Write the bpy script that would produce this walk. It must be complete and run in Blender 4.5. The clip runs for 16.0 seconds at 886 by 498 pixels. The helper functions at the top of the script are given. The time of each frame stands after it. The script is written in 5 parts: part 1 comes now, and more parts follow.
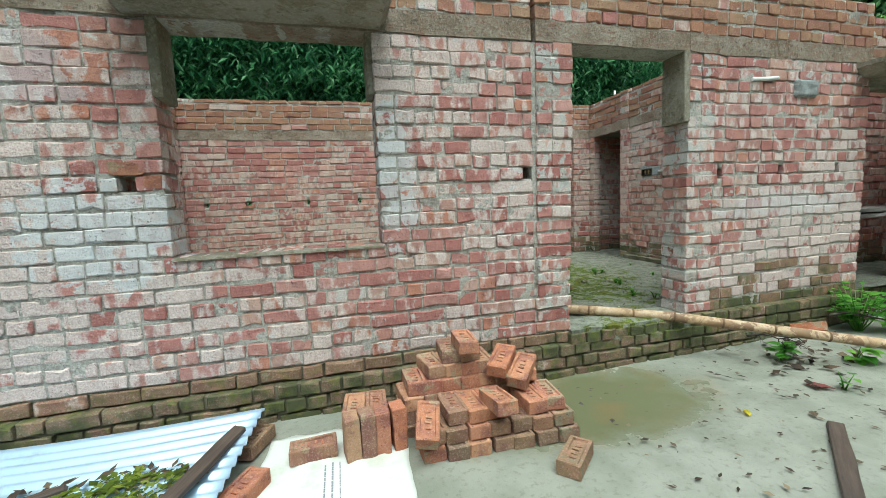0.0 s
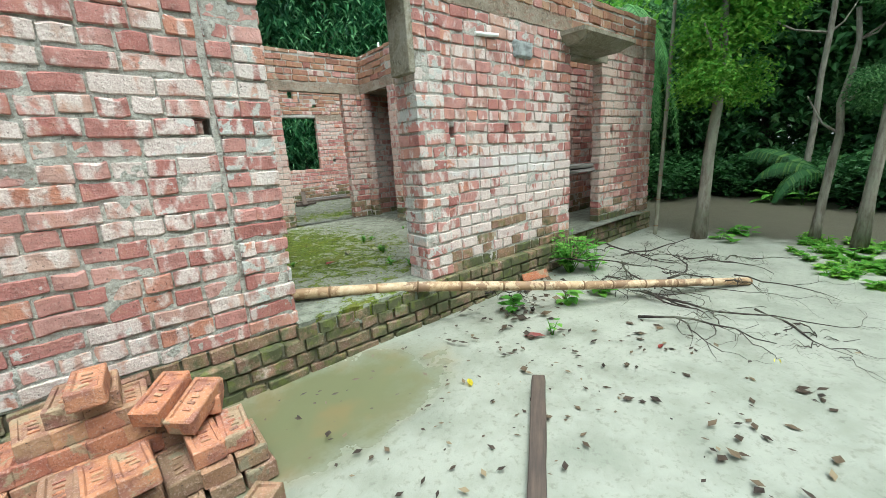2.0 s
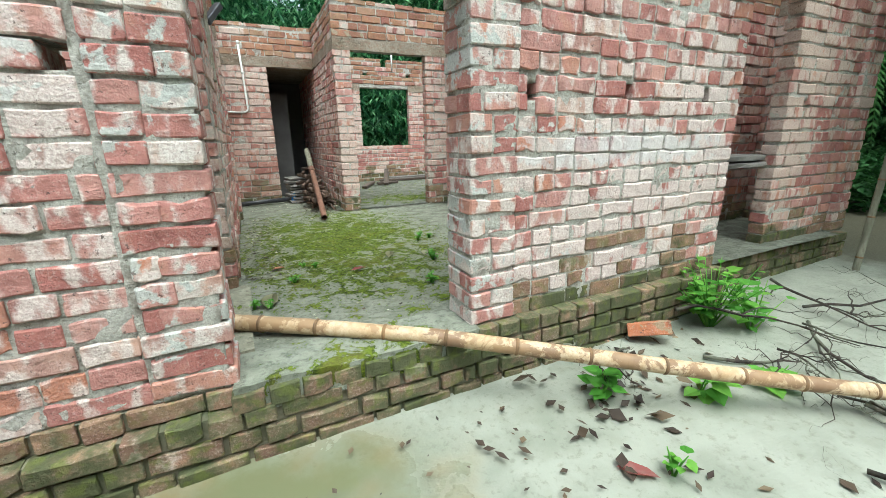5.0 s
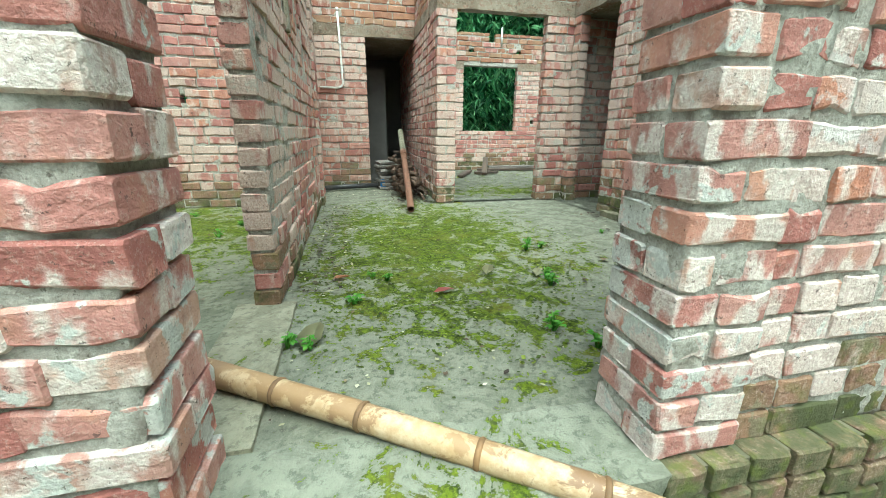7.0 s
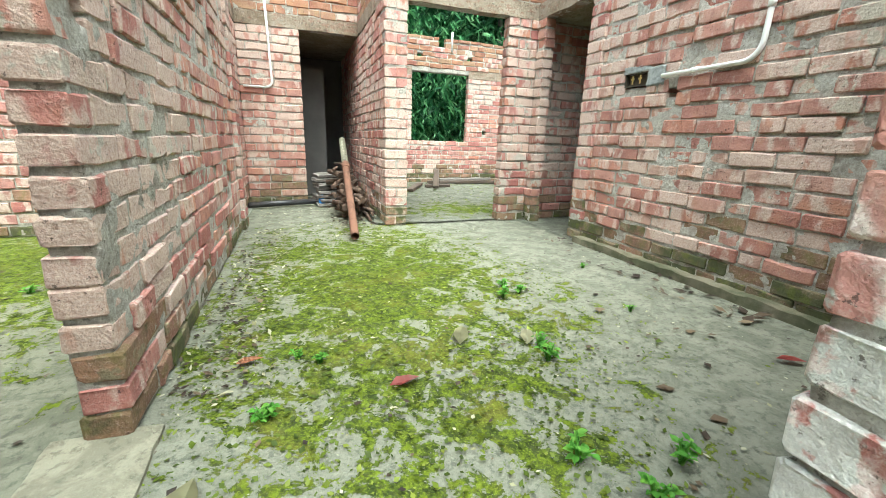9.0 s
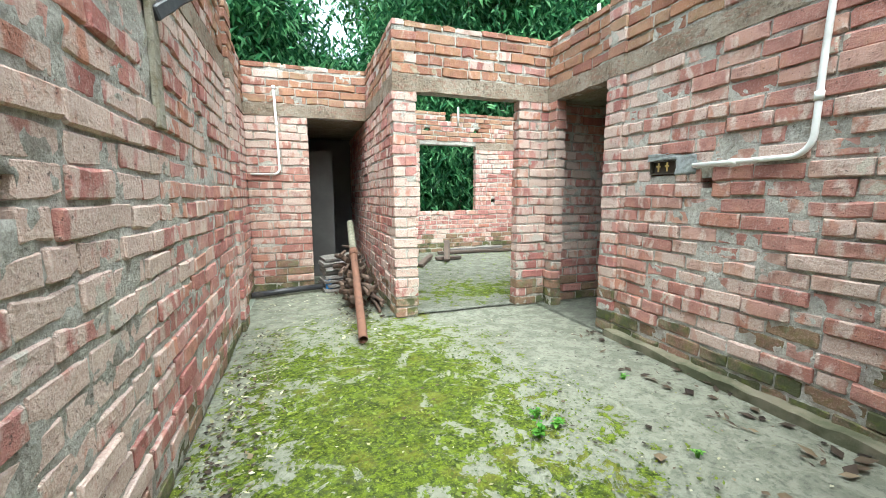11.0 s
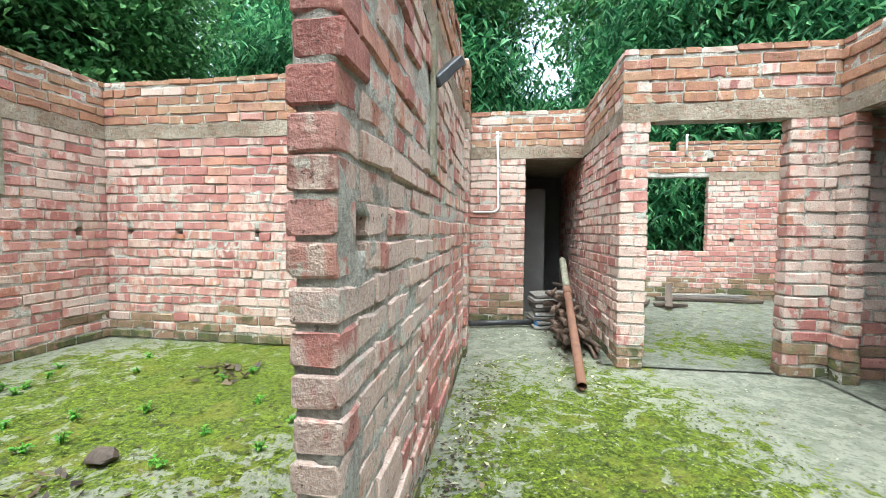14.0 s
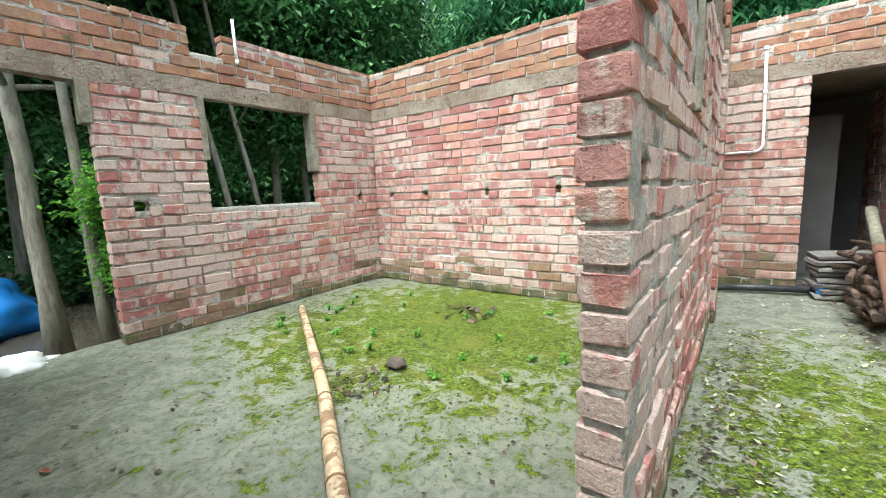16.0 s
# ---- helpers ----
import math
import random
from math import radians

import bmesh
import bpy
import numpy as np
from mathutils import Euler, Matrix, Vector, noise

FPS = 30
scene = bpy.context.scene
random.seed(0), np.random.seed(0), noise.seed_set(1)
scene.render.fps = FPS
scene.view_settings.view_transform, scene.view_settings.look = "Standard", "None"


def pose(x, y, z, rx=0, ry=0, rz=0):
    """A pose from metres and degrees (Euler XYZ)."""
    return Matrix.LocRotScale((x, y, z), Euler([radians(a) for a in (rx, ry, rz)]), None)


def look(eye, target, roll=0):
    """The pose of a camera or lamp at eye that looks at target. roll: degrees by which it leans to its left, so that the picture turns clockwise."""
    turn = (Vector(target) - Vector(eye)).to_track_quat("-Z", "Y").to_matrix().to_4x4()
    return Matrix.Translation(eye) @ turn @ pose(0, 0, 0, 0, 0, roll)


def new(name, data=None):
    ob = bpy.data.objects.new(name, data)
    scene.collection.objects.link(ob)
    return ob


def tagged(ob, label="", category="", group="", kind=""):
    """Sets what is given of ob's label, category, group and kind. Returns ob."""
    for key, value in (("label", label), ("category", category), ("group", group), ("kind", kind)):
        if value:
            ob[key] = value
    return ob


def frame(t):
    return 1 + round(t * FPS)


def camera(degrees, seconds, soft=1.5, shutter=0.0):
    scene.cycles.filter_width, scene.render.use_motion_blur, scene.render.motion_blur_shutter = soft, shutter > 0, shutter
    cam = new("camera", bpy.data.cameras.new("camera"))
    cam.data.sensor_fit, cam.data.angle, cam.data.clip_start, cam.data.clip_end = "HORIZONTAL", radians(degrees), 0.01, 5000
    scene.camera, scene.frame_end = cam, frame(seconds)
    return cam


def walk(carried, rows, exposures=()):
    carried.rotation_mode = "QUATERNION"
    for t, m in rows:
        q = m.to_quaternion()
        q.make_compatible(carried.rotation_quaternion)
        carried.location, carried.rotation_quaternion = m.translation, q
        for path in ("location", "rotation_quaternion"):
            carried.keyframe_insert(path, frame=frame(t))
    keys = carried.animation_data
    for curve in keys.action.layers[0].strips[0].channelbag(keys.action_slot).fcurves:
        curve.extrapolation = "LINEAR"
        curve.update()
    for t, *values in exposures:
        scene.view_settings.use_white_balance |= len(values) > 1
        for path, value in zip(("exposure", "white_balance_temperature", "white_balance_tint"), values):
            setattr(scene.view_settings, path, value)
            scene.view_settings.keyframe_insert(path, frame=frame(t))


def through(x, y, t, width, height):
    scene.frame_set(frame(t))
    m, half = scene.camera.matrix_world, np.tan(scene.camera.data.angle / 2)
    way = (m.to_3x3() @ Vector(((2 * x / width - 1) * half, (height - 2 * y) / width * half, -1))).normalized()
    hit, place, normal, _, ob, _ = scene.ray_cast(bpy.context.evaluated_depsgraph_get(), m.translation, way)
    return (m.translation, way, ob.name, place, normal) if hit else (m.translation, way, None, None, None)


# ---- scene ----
cam = camera(95.8, 16.0, soft=0.7)
PATH = [
    (0, (-1.534, -2.593, 0.978), (-1.038, -0.668, 0.757), -2.5),
    (0.5, (-1.301, -2.579, 0.973), (-0.745, -0.675, 0.717), -1.4),
    (0.8, (-1.178, -2.562, 0.977), (-0.477, -0.717, 0.655), -1.5),
    (1, (-1.106, -2.567, 0.967), (-0.267, -0.782, 0.636), -2.5),
    (1.5, (-0.889, -2.473, 0.949), (0.201, -0.848, 0.535), -1.7),
    (2, (-0.706, -2.38, 0.95), (0.549, -0.889, 0.5), -3.6),
    (2.5, (-0.534, -2.311, 0.947), (0.693, -0.794, 0.507), -4.3),
    (3, (-0.304, -2.288, 0.966), (0.907, -0.74, 0.596), -0.7),
    (3.5, (-0.147, -2.201, 0.961), (1.076, -0.676, 0.538), -2.5),
    (4, (0.003, -2.029, 0.953), (1.189, -0.472, 0.542), -1.1),
    (4.5, (0.1, -1.849, 0.942), (1.154, -0.23, 0.425), -1.9),
    (4.7, (0.154, -1.757, 0.931), (1.101, -0.07, 0.424), -1.8),
    (6.8, (0.415, -0.76, 0.808), (0.983, 1.057, 0.196), 0.7),
    (7, (0.448, -0.691, 0.805), (0.864, 1.183, 0.244), 0.4),
    (7.5, (0.514, -0.57, 0.8), (0.834, 1.304, 0.179), -0.5),
    (8, (0.509, -0.469, 0.798), (0.846, 1.397, 0.161), 0.0),
    (8.5, (0.542, -0.243, 0.811), (0.992, 1.622, 0.246), 1.6),
    (9, (0.551, -0.012, 0.846), (1.227, 1.797, 0.323), 1.9),
    (9.5, (0.596, 0.189, 0.912), (1.253, 2.013, 0.421), -0.0),
    (10, (0.616, 0.299, 1.055), (1.234, 2.152, 0.625), 0.3),
    (10.2, (0.625, 0.311, 1.086), (1.286, 2.161, 0.709), 0.0),
    (12.3, (0.563, 0.368, 1.151), (1.081, 2.295, 1.022), 0.9),
    (12.5, (0.55, 0.375, 1.151), (1.025, 2.316, 1.071), 0.8),
    (13, (0.524, 0.384, 1.153), (0.827, 2.36, 1.108), 1.1),
    (13.4, (0.477, 0.416, 1.142), (0.549, 2.415, 1.096), 1.1),
    (13.5, (0.464, 0.393, 1.146), (0.458, 2.392, 1.081), 0.9),
    (14, (0.416, 0.388, 1.143), (0.128, 2.365, 1.054), 0.5),
    (14.5, (0.37, 0.369, 1.141), (-0.199, 2.28, 0.99), -1.3),
    (15, (0.326, 0.34, 1.138), (-0.496, 2.155, 0.964), -1.5),
    (15.5, (0.297, 0.303, 1.128), (-0.735, 2.002, 0.902), -1.1),
    (16, (0.275, 0.268, 1.122), (-0.926, 1.842, 0.84), -2.5),
]
walk(cam, [(t, look(eye, aim, lean)) for t, eye, aim, lean in PATH],
     [(0.0, 1.18, 5850, -5), (1.0, 1.3, 5850, -5), (1.5, 1.5, 5850, -4), (3.5, 1.7, 5850, -3), (4.7, 1.7, 5850, -3), (7.0, 1.95, 5850, -14), (8.5, 2.33, 6150, -13), (9.0, 2.5, 6100, -4), (10.2, 2.45, 5950, -2), (12.5, 2.42, 5750, -2), (16.0, 2.36, 5830, -1)])

# ---- light ----
SUN_ELEVATION, SUN_TURN = radians(69), radians(181)
world = bpy.data.worlds.new("overcast_sky")
scene.world = world
world.use_nodes = True
_wn = world.node_tree
_sky = _wn.nodes.new("ShaderNodeTexSky")
_sky.sky_type = 'NISHITA'
_sky.sun_disc = False
_sky.sun_elevation = SUN_ELEVATION
_sky.sun_rotation = SUN_TURN
_sky.air_density = 1.0
_sky.dust_density = 4.0
_haze = _wn.nodes.new("ShaderNodeHueSaturation")
_haze.inputs["Saturation"].default_value = 0.4
_wn.links.new(_sky.outputs[0], _haze.inputs["Color"])
_wn.links.new(_haze.outputs[0], _wn.nodes["Background"].inputs[0])
_wn.nodes["Background"].inputs[1].default_value = 0.15
sun = new("sun", bpy.data.lights.new("sun", 'SUN'))
sun.data.energy = 0.8
sun.data.angle = radians(60)
sun.data.color = (1.0, 0.97, 0.9)
sun.matrix_world = look((0, 0, 30), (-30 * math.cos(SUN_ELEVATION) * math.sin(SUN_TURN) / math.sin(SUN_ELEVATION),
                                     -30 * math.cos(SUN_ELEVATION) * math.cos(SUN_TURN) / math.sin(SUN_ELEVATION), 0))

# ---- materials ----


class Nodes:
    """A small writer of node materials."""

    def __init__(self, name):
        self.mat = bpy.data.materials.new(name)
        self.mat.use_nodes = True
        self.tree = self.mat.node_tree
        self.bsdf = self.tree.nodes["Principled BSDF"]
        geo = self.add("ShaderNodeNewGeometry")
        self.pos = geo.outputs["Position"]
        self.normal = geo.outputs["Normal"]
        self.island = geo.outputs["Random Per Island"]

    def add(self, kind, **props):
        n = self.tree.nodes.new(kind)
        for k, v in props.items():
            setattr(n, k, v)
        return n

    def put(self, socket, value):
        if isinstance(value, bpy.types.NodeSocket):
            self.tree.links.new(value, socket)
        elif isinstance(value, (tuple, list)) and len(value) == 3 and socket.type == 'RGBA':
            socket.default_value = (*value, 1)
        else:
            socket.default_value = value

    def noise(self, scale, detail=4, rough=0.55, vec=None, dist=0.0, stretch=None):
        n = self.add("ShaderNodeTexNoise")
        v = vec or self.pos
        if stretch:
            m = self.add("ShaderNodeMapping")
            self.put(m.inputs[0], v)
            m.inputs[3].default_value = stretch
            v = m.outputs[0]
        self.put(n.inputs["Vector"], v)
        n.inputs["Scale"].default_value = scale
        n.inputs["Detail"].default_value = detail
        n.inputs["Roughness"].default_value = rough
        n.inputs["Distortion"].default_value = dist
        return n.outputs[0]

    def ramp(self, value, a, b):
        n = self.add("ShaderNodeMapRange", interpolation_type='SMOOTHSTEP')
        self.put(n.inputs[0], value)
        n.inputs[1].default_value, n.inputs[2].default_value = a, b
        return n.outputs[0]

    def math(self, op, a, b=0.0):
        n = self.add("ShaderNodeMath", operation=op)
        self.put(n.inputs[0], a)
        self.put(n.inputs[1], b)
        return n.outputs[0]

    def mix(self, f, a, b):
        n = self.add("ShaderNodeMix", data_type='RGBA')
        self.put(n.inputs[0], f)
        self.put(n.inputs[6], a)
        self.put(n.inputs[7], b)
        return n.outputs[2]

    def colours(self, value, stops):
        n = self.add("ShaderNodeValToRGB")
        self.put(n.inputs[0], value)
        el = n.color_ramp.elements
        while len(el) < len(stops):
            el.new(0.5)
        for e, (p, c) in zip(el, stops):
            e.position, e.color = p, (*c, 1)
        return n.outputs[0]

    def chance(self):
        """One number for each piece, whether it is an object of its own or an island of a joined mesh."""
        o = self.add("ShaderNodeObjectInfo")
        return self.math('FRACT', self.math('ADD', self.math('MULTIPLY', o.outputs["Random"], 7.31), self.math('MULTIPLY', self.island, 5.17)))

    def bump(self, height, strength=0.4, distance=0.01):
        n = self.add("ShaderNodeBump")
        n.inputs["Strength"].default_value = strength
        n.inputs["Distance"].default_value = distance
        self.put(n.inputs["Height"], height)
        self.tree.links.new(n.outputs[0], self.bsdf.inputs["Normal"])

    def done(self, colour, rough=0.8, metal=0.0, spec=0.5):
        self.put(self.bsdf.inputs["Base Color"], colour)
        self.put(self.bsdf.inputs["Roughness"], rough)
        self.put(self.bsdf.inputs["Metallic"], metal)
        self.put(self.bsdf.inputs["Specular IOR Level"], spec)
        return self.mat


def brick_material(name, tones, smear, smear_colour, white, moss=0.0, grime=0.45, wash=(), bloom=((0.50, 0.375, 0.315), (0.62, 0.51, 0.44))):
    n = Nodes(name)
    c = n.chance()
    base = n.colours(c, tones)
    # every brick has stains of its own
    own = n.add("ShaderNodeVectorMath", operation='ADD')
    n.put(own.inputs[0], n.pos)
    apart = n.add("ShaderNodeCombineXYZ")
    n.put(apart.inputs[0], n.math('MULTIPLY', c, 37.0))
    n.put(apart.inputs[2], n.math('MULTIPLY', c, 19.0))
    n.put(own.inputs[1], apart.outputs[0])
    own = own.outputs[0]
    grain = n.noise(95, 5, 0.75)
    pore = n.noise(38, 4, 0.7)
    blot = n.noise(9, 4, 0.6, vec=own)
    base = n.mix(n.math('MULTIPLY', n.ramp(blot, 0.44, 0.66), grime), base, (0.20, 0.085, 0.075))
    base = n.mix(n.math('MULTIPLY', n.ramp(blot, 0.46, 0.30), 0.5), base, (0.46, 0.24, 0.16))
    base = n.mix(n.math('MULTIPLY', n.ramp(grain, 0.50, 0.66), 0.4), base, (0.55, 0.40, 0.35))
    # lime bloom in upright bands about half a brick wide, thicker in some stretches of wall
    wide = n.noise(0.8, 3, 0.5)
    patch = n.math('ADD', n.math('MULTIPLY', n.noise(13, 2, 0.5, vec=own, stretch=(1, 1, 0.4)), 0.8), n.math('MULTIPLY', pore, 0.2))
    pale = n.math('ADD', n.math('MULTIPLY', wide, 0.9), n.math('ADD', patch, n.math('MULTIPLY', c, 0.16)))
    base = n.mix(n.math('MULTIPLY', n.ramp(pale, 1.12 - white, 1.23 - white), 0.85), base, n.mix(n.ramp(grain, 0.4, 0.6), *bloom))
    # mortar smeared over edges and faces
    sm = n.noise(8, 4, 0.6, dist=0.3)
    s = n.math('ADD', n.math('ADD', n.math('MULTIPLY', sm, 0.85), n.math('MULTIPLY', pore, 0.15)), n.math('MULTIPLY', n.noise(1.9, 3, 0.5), 0.5))
    base = n.mix(n.math('MULTIPLY', n.ramp(s, 0.85 - smear, 0.89 - smear), 0.9), base, n.mix(n.ramp(grain, 0.4, 0.65), tuple(x * 0.82 for x in smear_colour), tuple(min(0.75, x * 1.06) for x in smear_colour)))
    # thin limewash splashed on in a few places: (x, z, reach in x, reach in z)
    if wash:
        sp = n.add("ShaderNodeSeparateXYZ")
        n.put(sp.inputs[0], n.pos)
        ragged = n.math('MULTIPLY', n.math('SUBTRACT', n.noise(9, 5, 0.65, dist=0.4), 0.5), 6.0)
        for x, z, rx, rz, strength in wash:
            dx = n.math('DIVIDE', n.math('SUBTRACT', sp.outputs[0], x), rx)
            dz = n.math('DIVIDE', n.math('SUBTRACT', sp.outputs[2], z), rz)
            d = n.math('ADD', n.math('ADD', n.math('MULTIPLY', dx, dx), n.math('MULTIPLY', dz, dz)), ragged)
            base = n.mix(n.math('MULTIPLY', n.ramp(d, 1.05, 0.75), strength), base, (0.60, 0.63, 0.63))
    # small dark pits and scars
    base = n.mix(n.math('MULTIPLY', n.ramp(n.noise(52, 4, 0.7), 0.62, 0.68), 0.75), base, (0.07, 0.05, 0.045))
    base = n.mix(n.math('MULTIPLY', n.ramp(n.noise(17, 5, 0.7, vec=own), 0.66, 0.70), 0.7), base, (0.10, 0.06, 0.05))
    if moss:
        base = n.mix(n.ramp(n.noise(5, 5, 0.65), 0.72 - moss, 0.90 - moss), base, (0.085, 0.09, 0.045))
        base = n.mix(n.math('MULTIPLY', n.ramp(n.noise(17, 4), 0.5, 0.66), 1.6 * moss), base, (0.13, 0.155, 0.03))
    n.bump(n.math('ADD', n.math('MULTIPLY', grain, 0.35), n.math('ADD', n.math('MULTIPLY', pore, 0.8), n.math('MULTIPLY', n.noise(14, 4, 0.6), 1.2))), 0.85, 0.014)
    return n.done(base, 0.88, spec=0.2)


RED = [(0.0, (0.35, 0.135, 0.115)), (0.25, (0.45, 0.21, 0.18)), (0.5, (0.50, 0.28, 0.24)), (0.7, (0.48, 0.21, 0.135)), (0.88, (0.53, 0.37, 0.30)), (1.0, (0.32, 0.14, 0.12))]
M_BRICK = brick_material("weathered_brick", RED, -0.035, (0.52, 0.48, 0.41), 0.13)
M_BRICK_FRONT = brick_material("limed_front_brick", RED, -0.035, (0.60, 0.58, 0.54), 0.15, bloom=((0.54, 0.44, 0.40), (0.70, 0.62, 0.57)),
                               wash=((-2.8, 0.9, 0.4, 0.3, 0.7), (-1.17, 1.15, 0.13, 0.45, 0.7), (2.0, 0.86, 1.0, 0.10, 0.4), (-3.1, 1.75, 0.4, 0.2, 0.4)))
M_BRICK_TAN = brick_material("tan_wall_brick", [(0.0, (0.36, 0.16, 0.125)), (0.3, (0.45, 0.235, 0.19)), (0.6, (0.50, 0.34, 0.27)), (0.8, (0.46, 0.22, 0.15)), (1.0, (0.40, 0.18, 0.14))], -0.04, (0.54, 0.49, 0.40), 0.14)
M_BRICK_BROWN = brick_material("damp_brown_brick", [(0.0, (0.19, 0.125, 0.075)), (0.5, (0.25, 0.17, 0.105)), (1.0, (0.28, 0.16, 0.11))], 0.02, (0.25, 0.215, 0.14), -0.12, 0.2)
M_BRICK_PIER = brick_material("mortar_smeared_brick", RED, 0.05, (0.52, 0.53, 0.49), 0.13, bloom=((0.54, 0.46, 0.42), (0.68, 0.63, 0.58)))
M_BRICK_TOP = brick_material("brown_parapet_brick", [(0.0, (0.28, 0.13, 0.08)), (0.4, (0.38, 0.19, 0.11)), (0.7, (0.36, 0.23, 0.14)), (1.0, (0.30, 0.12, 0.09))], -0.05, (0.38, 0.33, 0.24), -0.14, 0.10)
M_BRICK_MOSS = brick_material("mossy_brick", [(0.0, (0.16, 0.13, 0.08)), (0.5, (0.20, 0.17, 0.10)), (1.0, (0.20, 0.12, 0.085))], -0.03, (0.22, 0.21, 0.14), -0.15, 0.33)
M_BRICK_NEW = brick_material("fresh_orange_brick", [(0.0, (0.44, 0.15, 0.07)), (0.2, (0.46, 0.28, 0.16)), (0.4, (0.27, 0.17, 0.11)), (0.6, (0.44, 0.17, 0.09)), (0.8, (0.48, 0.23, 0.13)), (1.0, (0.33, 0.12, 0.08))], 0.02, (0.36, 0.275, 0.18), -0.16, grime=0.7)
M_BRICK_MUDDY = brick_material("mud_stained_brick", [(0.0, (0.20, 0.13, 0.075)), (0.4, (0.27, 0.18, 0.105)), (0.7, (0.30, 0.17, 0.10)), (1.0, (0.17, 0.125, 0.08))], 0.0, (0.24, 0.21, 0.14), -0.2)

n = Nodes("mortar")
a, b = n.noise(60, 6, 0.75), n.noise(9, 5, 0.65, dist=0.8)
c = n.mix(n.ramp(a, 0.35, 0.65), (0.36, 0.335, 0.29), (0.55, 0.53, 0.47))
c = n.mix(n.math('MULTIPLY', n.ramp(b, 0.5, 0.64), 0.6), c, (0.24, 0.20, 0.165))
c = n.mix(n.math('MULTIPLY', n.ramp(n.noise(45, 4, 0.7), 0.60, 0.68), 0.7), c, (0.10, 0.085, 0.07))
n.bump(n.math('ADD', a, n.noise(22, 5, 0.7)), 1.0, 0.015)
M_MORTAR = n.done(c, 0.95, spec=0.15)

n = Nodes("damp_mortar")
a, b = n.noise(60, 5, 0.7), n.noise(6, 4)
M_MORTAR_DAMP = (n.bump(n.math('ADD', a, n.noise(22, 4)), 0.8, 0.008), n.done(n.mix(n.ramp(b, 0.35, 0.65), (0.19, 0.17, 0.12), (0.09, 0.095, 0.055)), 0.9, spec=0.2))[1]

n = Nodes("concrete")
a, b = n.noise(45, 6, 0.75), n.noise(2.6, 5, 0.65)
c = n.mix(n.ramp(b, 0.38, 0.62), (0.31, 0.285, 0.225), (0.20, 0.175, 0.12))
c = n.mix(n.math('MULTIPLY', n.ramp(n.noise(6, 6, 0.7, dist=0.8), 0.48, 0.6), 0.75), c, (0.19, 0.16, 0.10))
c = n.mix(n.math('MULTIPLY', n.ramp(n.noise(19, 5, 0.7), 0.55, 0.68), 0.7), c, (0.10, 0.09, 0.06))
n.bump(n.math('ADD', a, n.math('MULTIPLY', n.noise(12, 5, 0.7), 1.5)), 0.9, 0.012)
M_CONCRETE = n.done(n.mix(n.math('MULTIPLY', n.ramp(a, 0.45, 0.7), 0.5), c, (0.46, 0.44, 0.38)), 0.92, spec=0.15)

n = Nodes("dirty_band_concrete")
a, b = n.noise(45, 6, 0.75), n.noise(3.4, 5, 0.65)
c = n.mix(n.ramp(b, 0.38, 0.62), (0.34, 0.285, 0.22), (0.22, 0.17, 0.12))
c = n.mix(n.math('MULTIPLY', n.ramp(n.noise(12, 5, 0.7, stretch=(1, 1, 2.5)), 0.52, 0.6), 0.7), c, (0.27, 0.15, 0.105))
c = n.mix(n.math('MULTIPLY', n.ramp(n.noise(21, 5, 0.7), 0.56, 0.66), 0.7), c, (0.10, 0.08, 0.06))
n.bump(n.math('ADD', a, n.math('MULTIPLY', n.noise(14, 5, 0.7), 2.0)), 1.0, 0.016)
M_BAND = n.done(n.mix(n.math('MULTIPLY', n.ramp(a, 0.48, 0.68), 0.5), c, (0.50, 0.46, 0.39)), 0.92, spec=0.15)

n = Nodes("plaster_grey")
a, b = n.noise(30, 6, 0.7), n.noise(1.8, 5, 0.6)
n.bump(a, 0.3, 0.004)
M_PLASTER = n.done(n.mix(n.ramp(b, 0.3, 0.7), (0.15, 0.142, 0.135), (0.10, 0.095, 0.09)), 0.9)


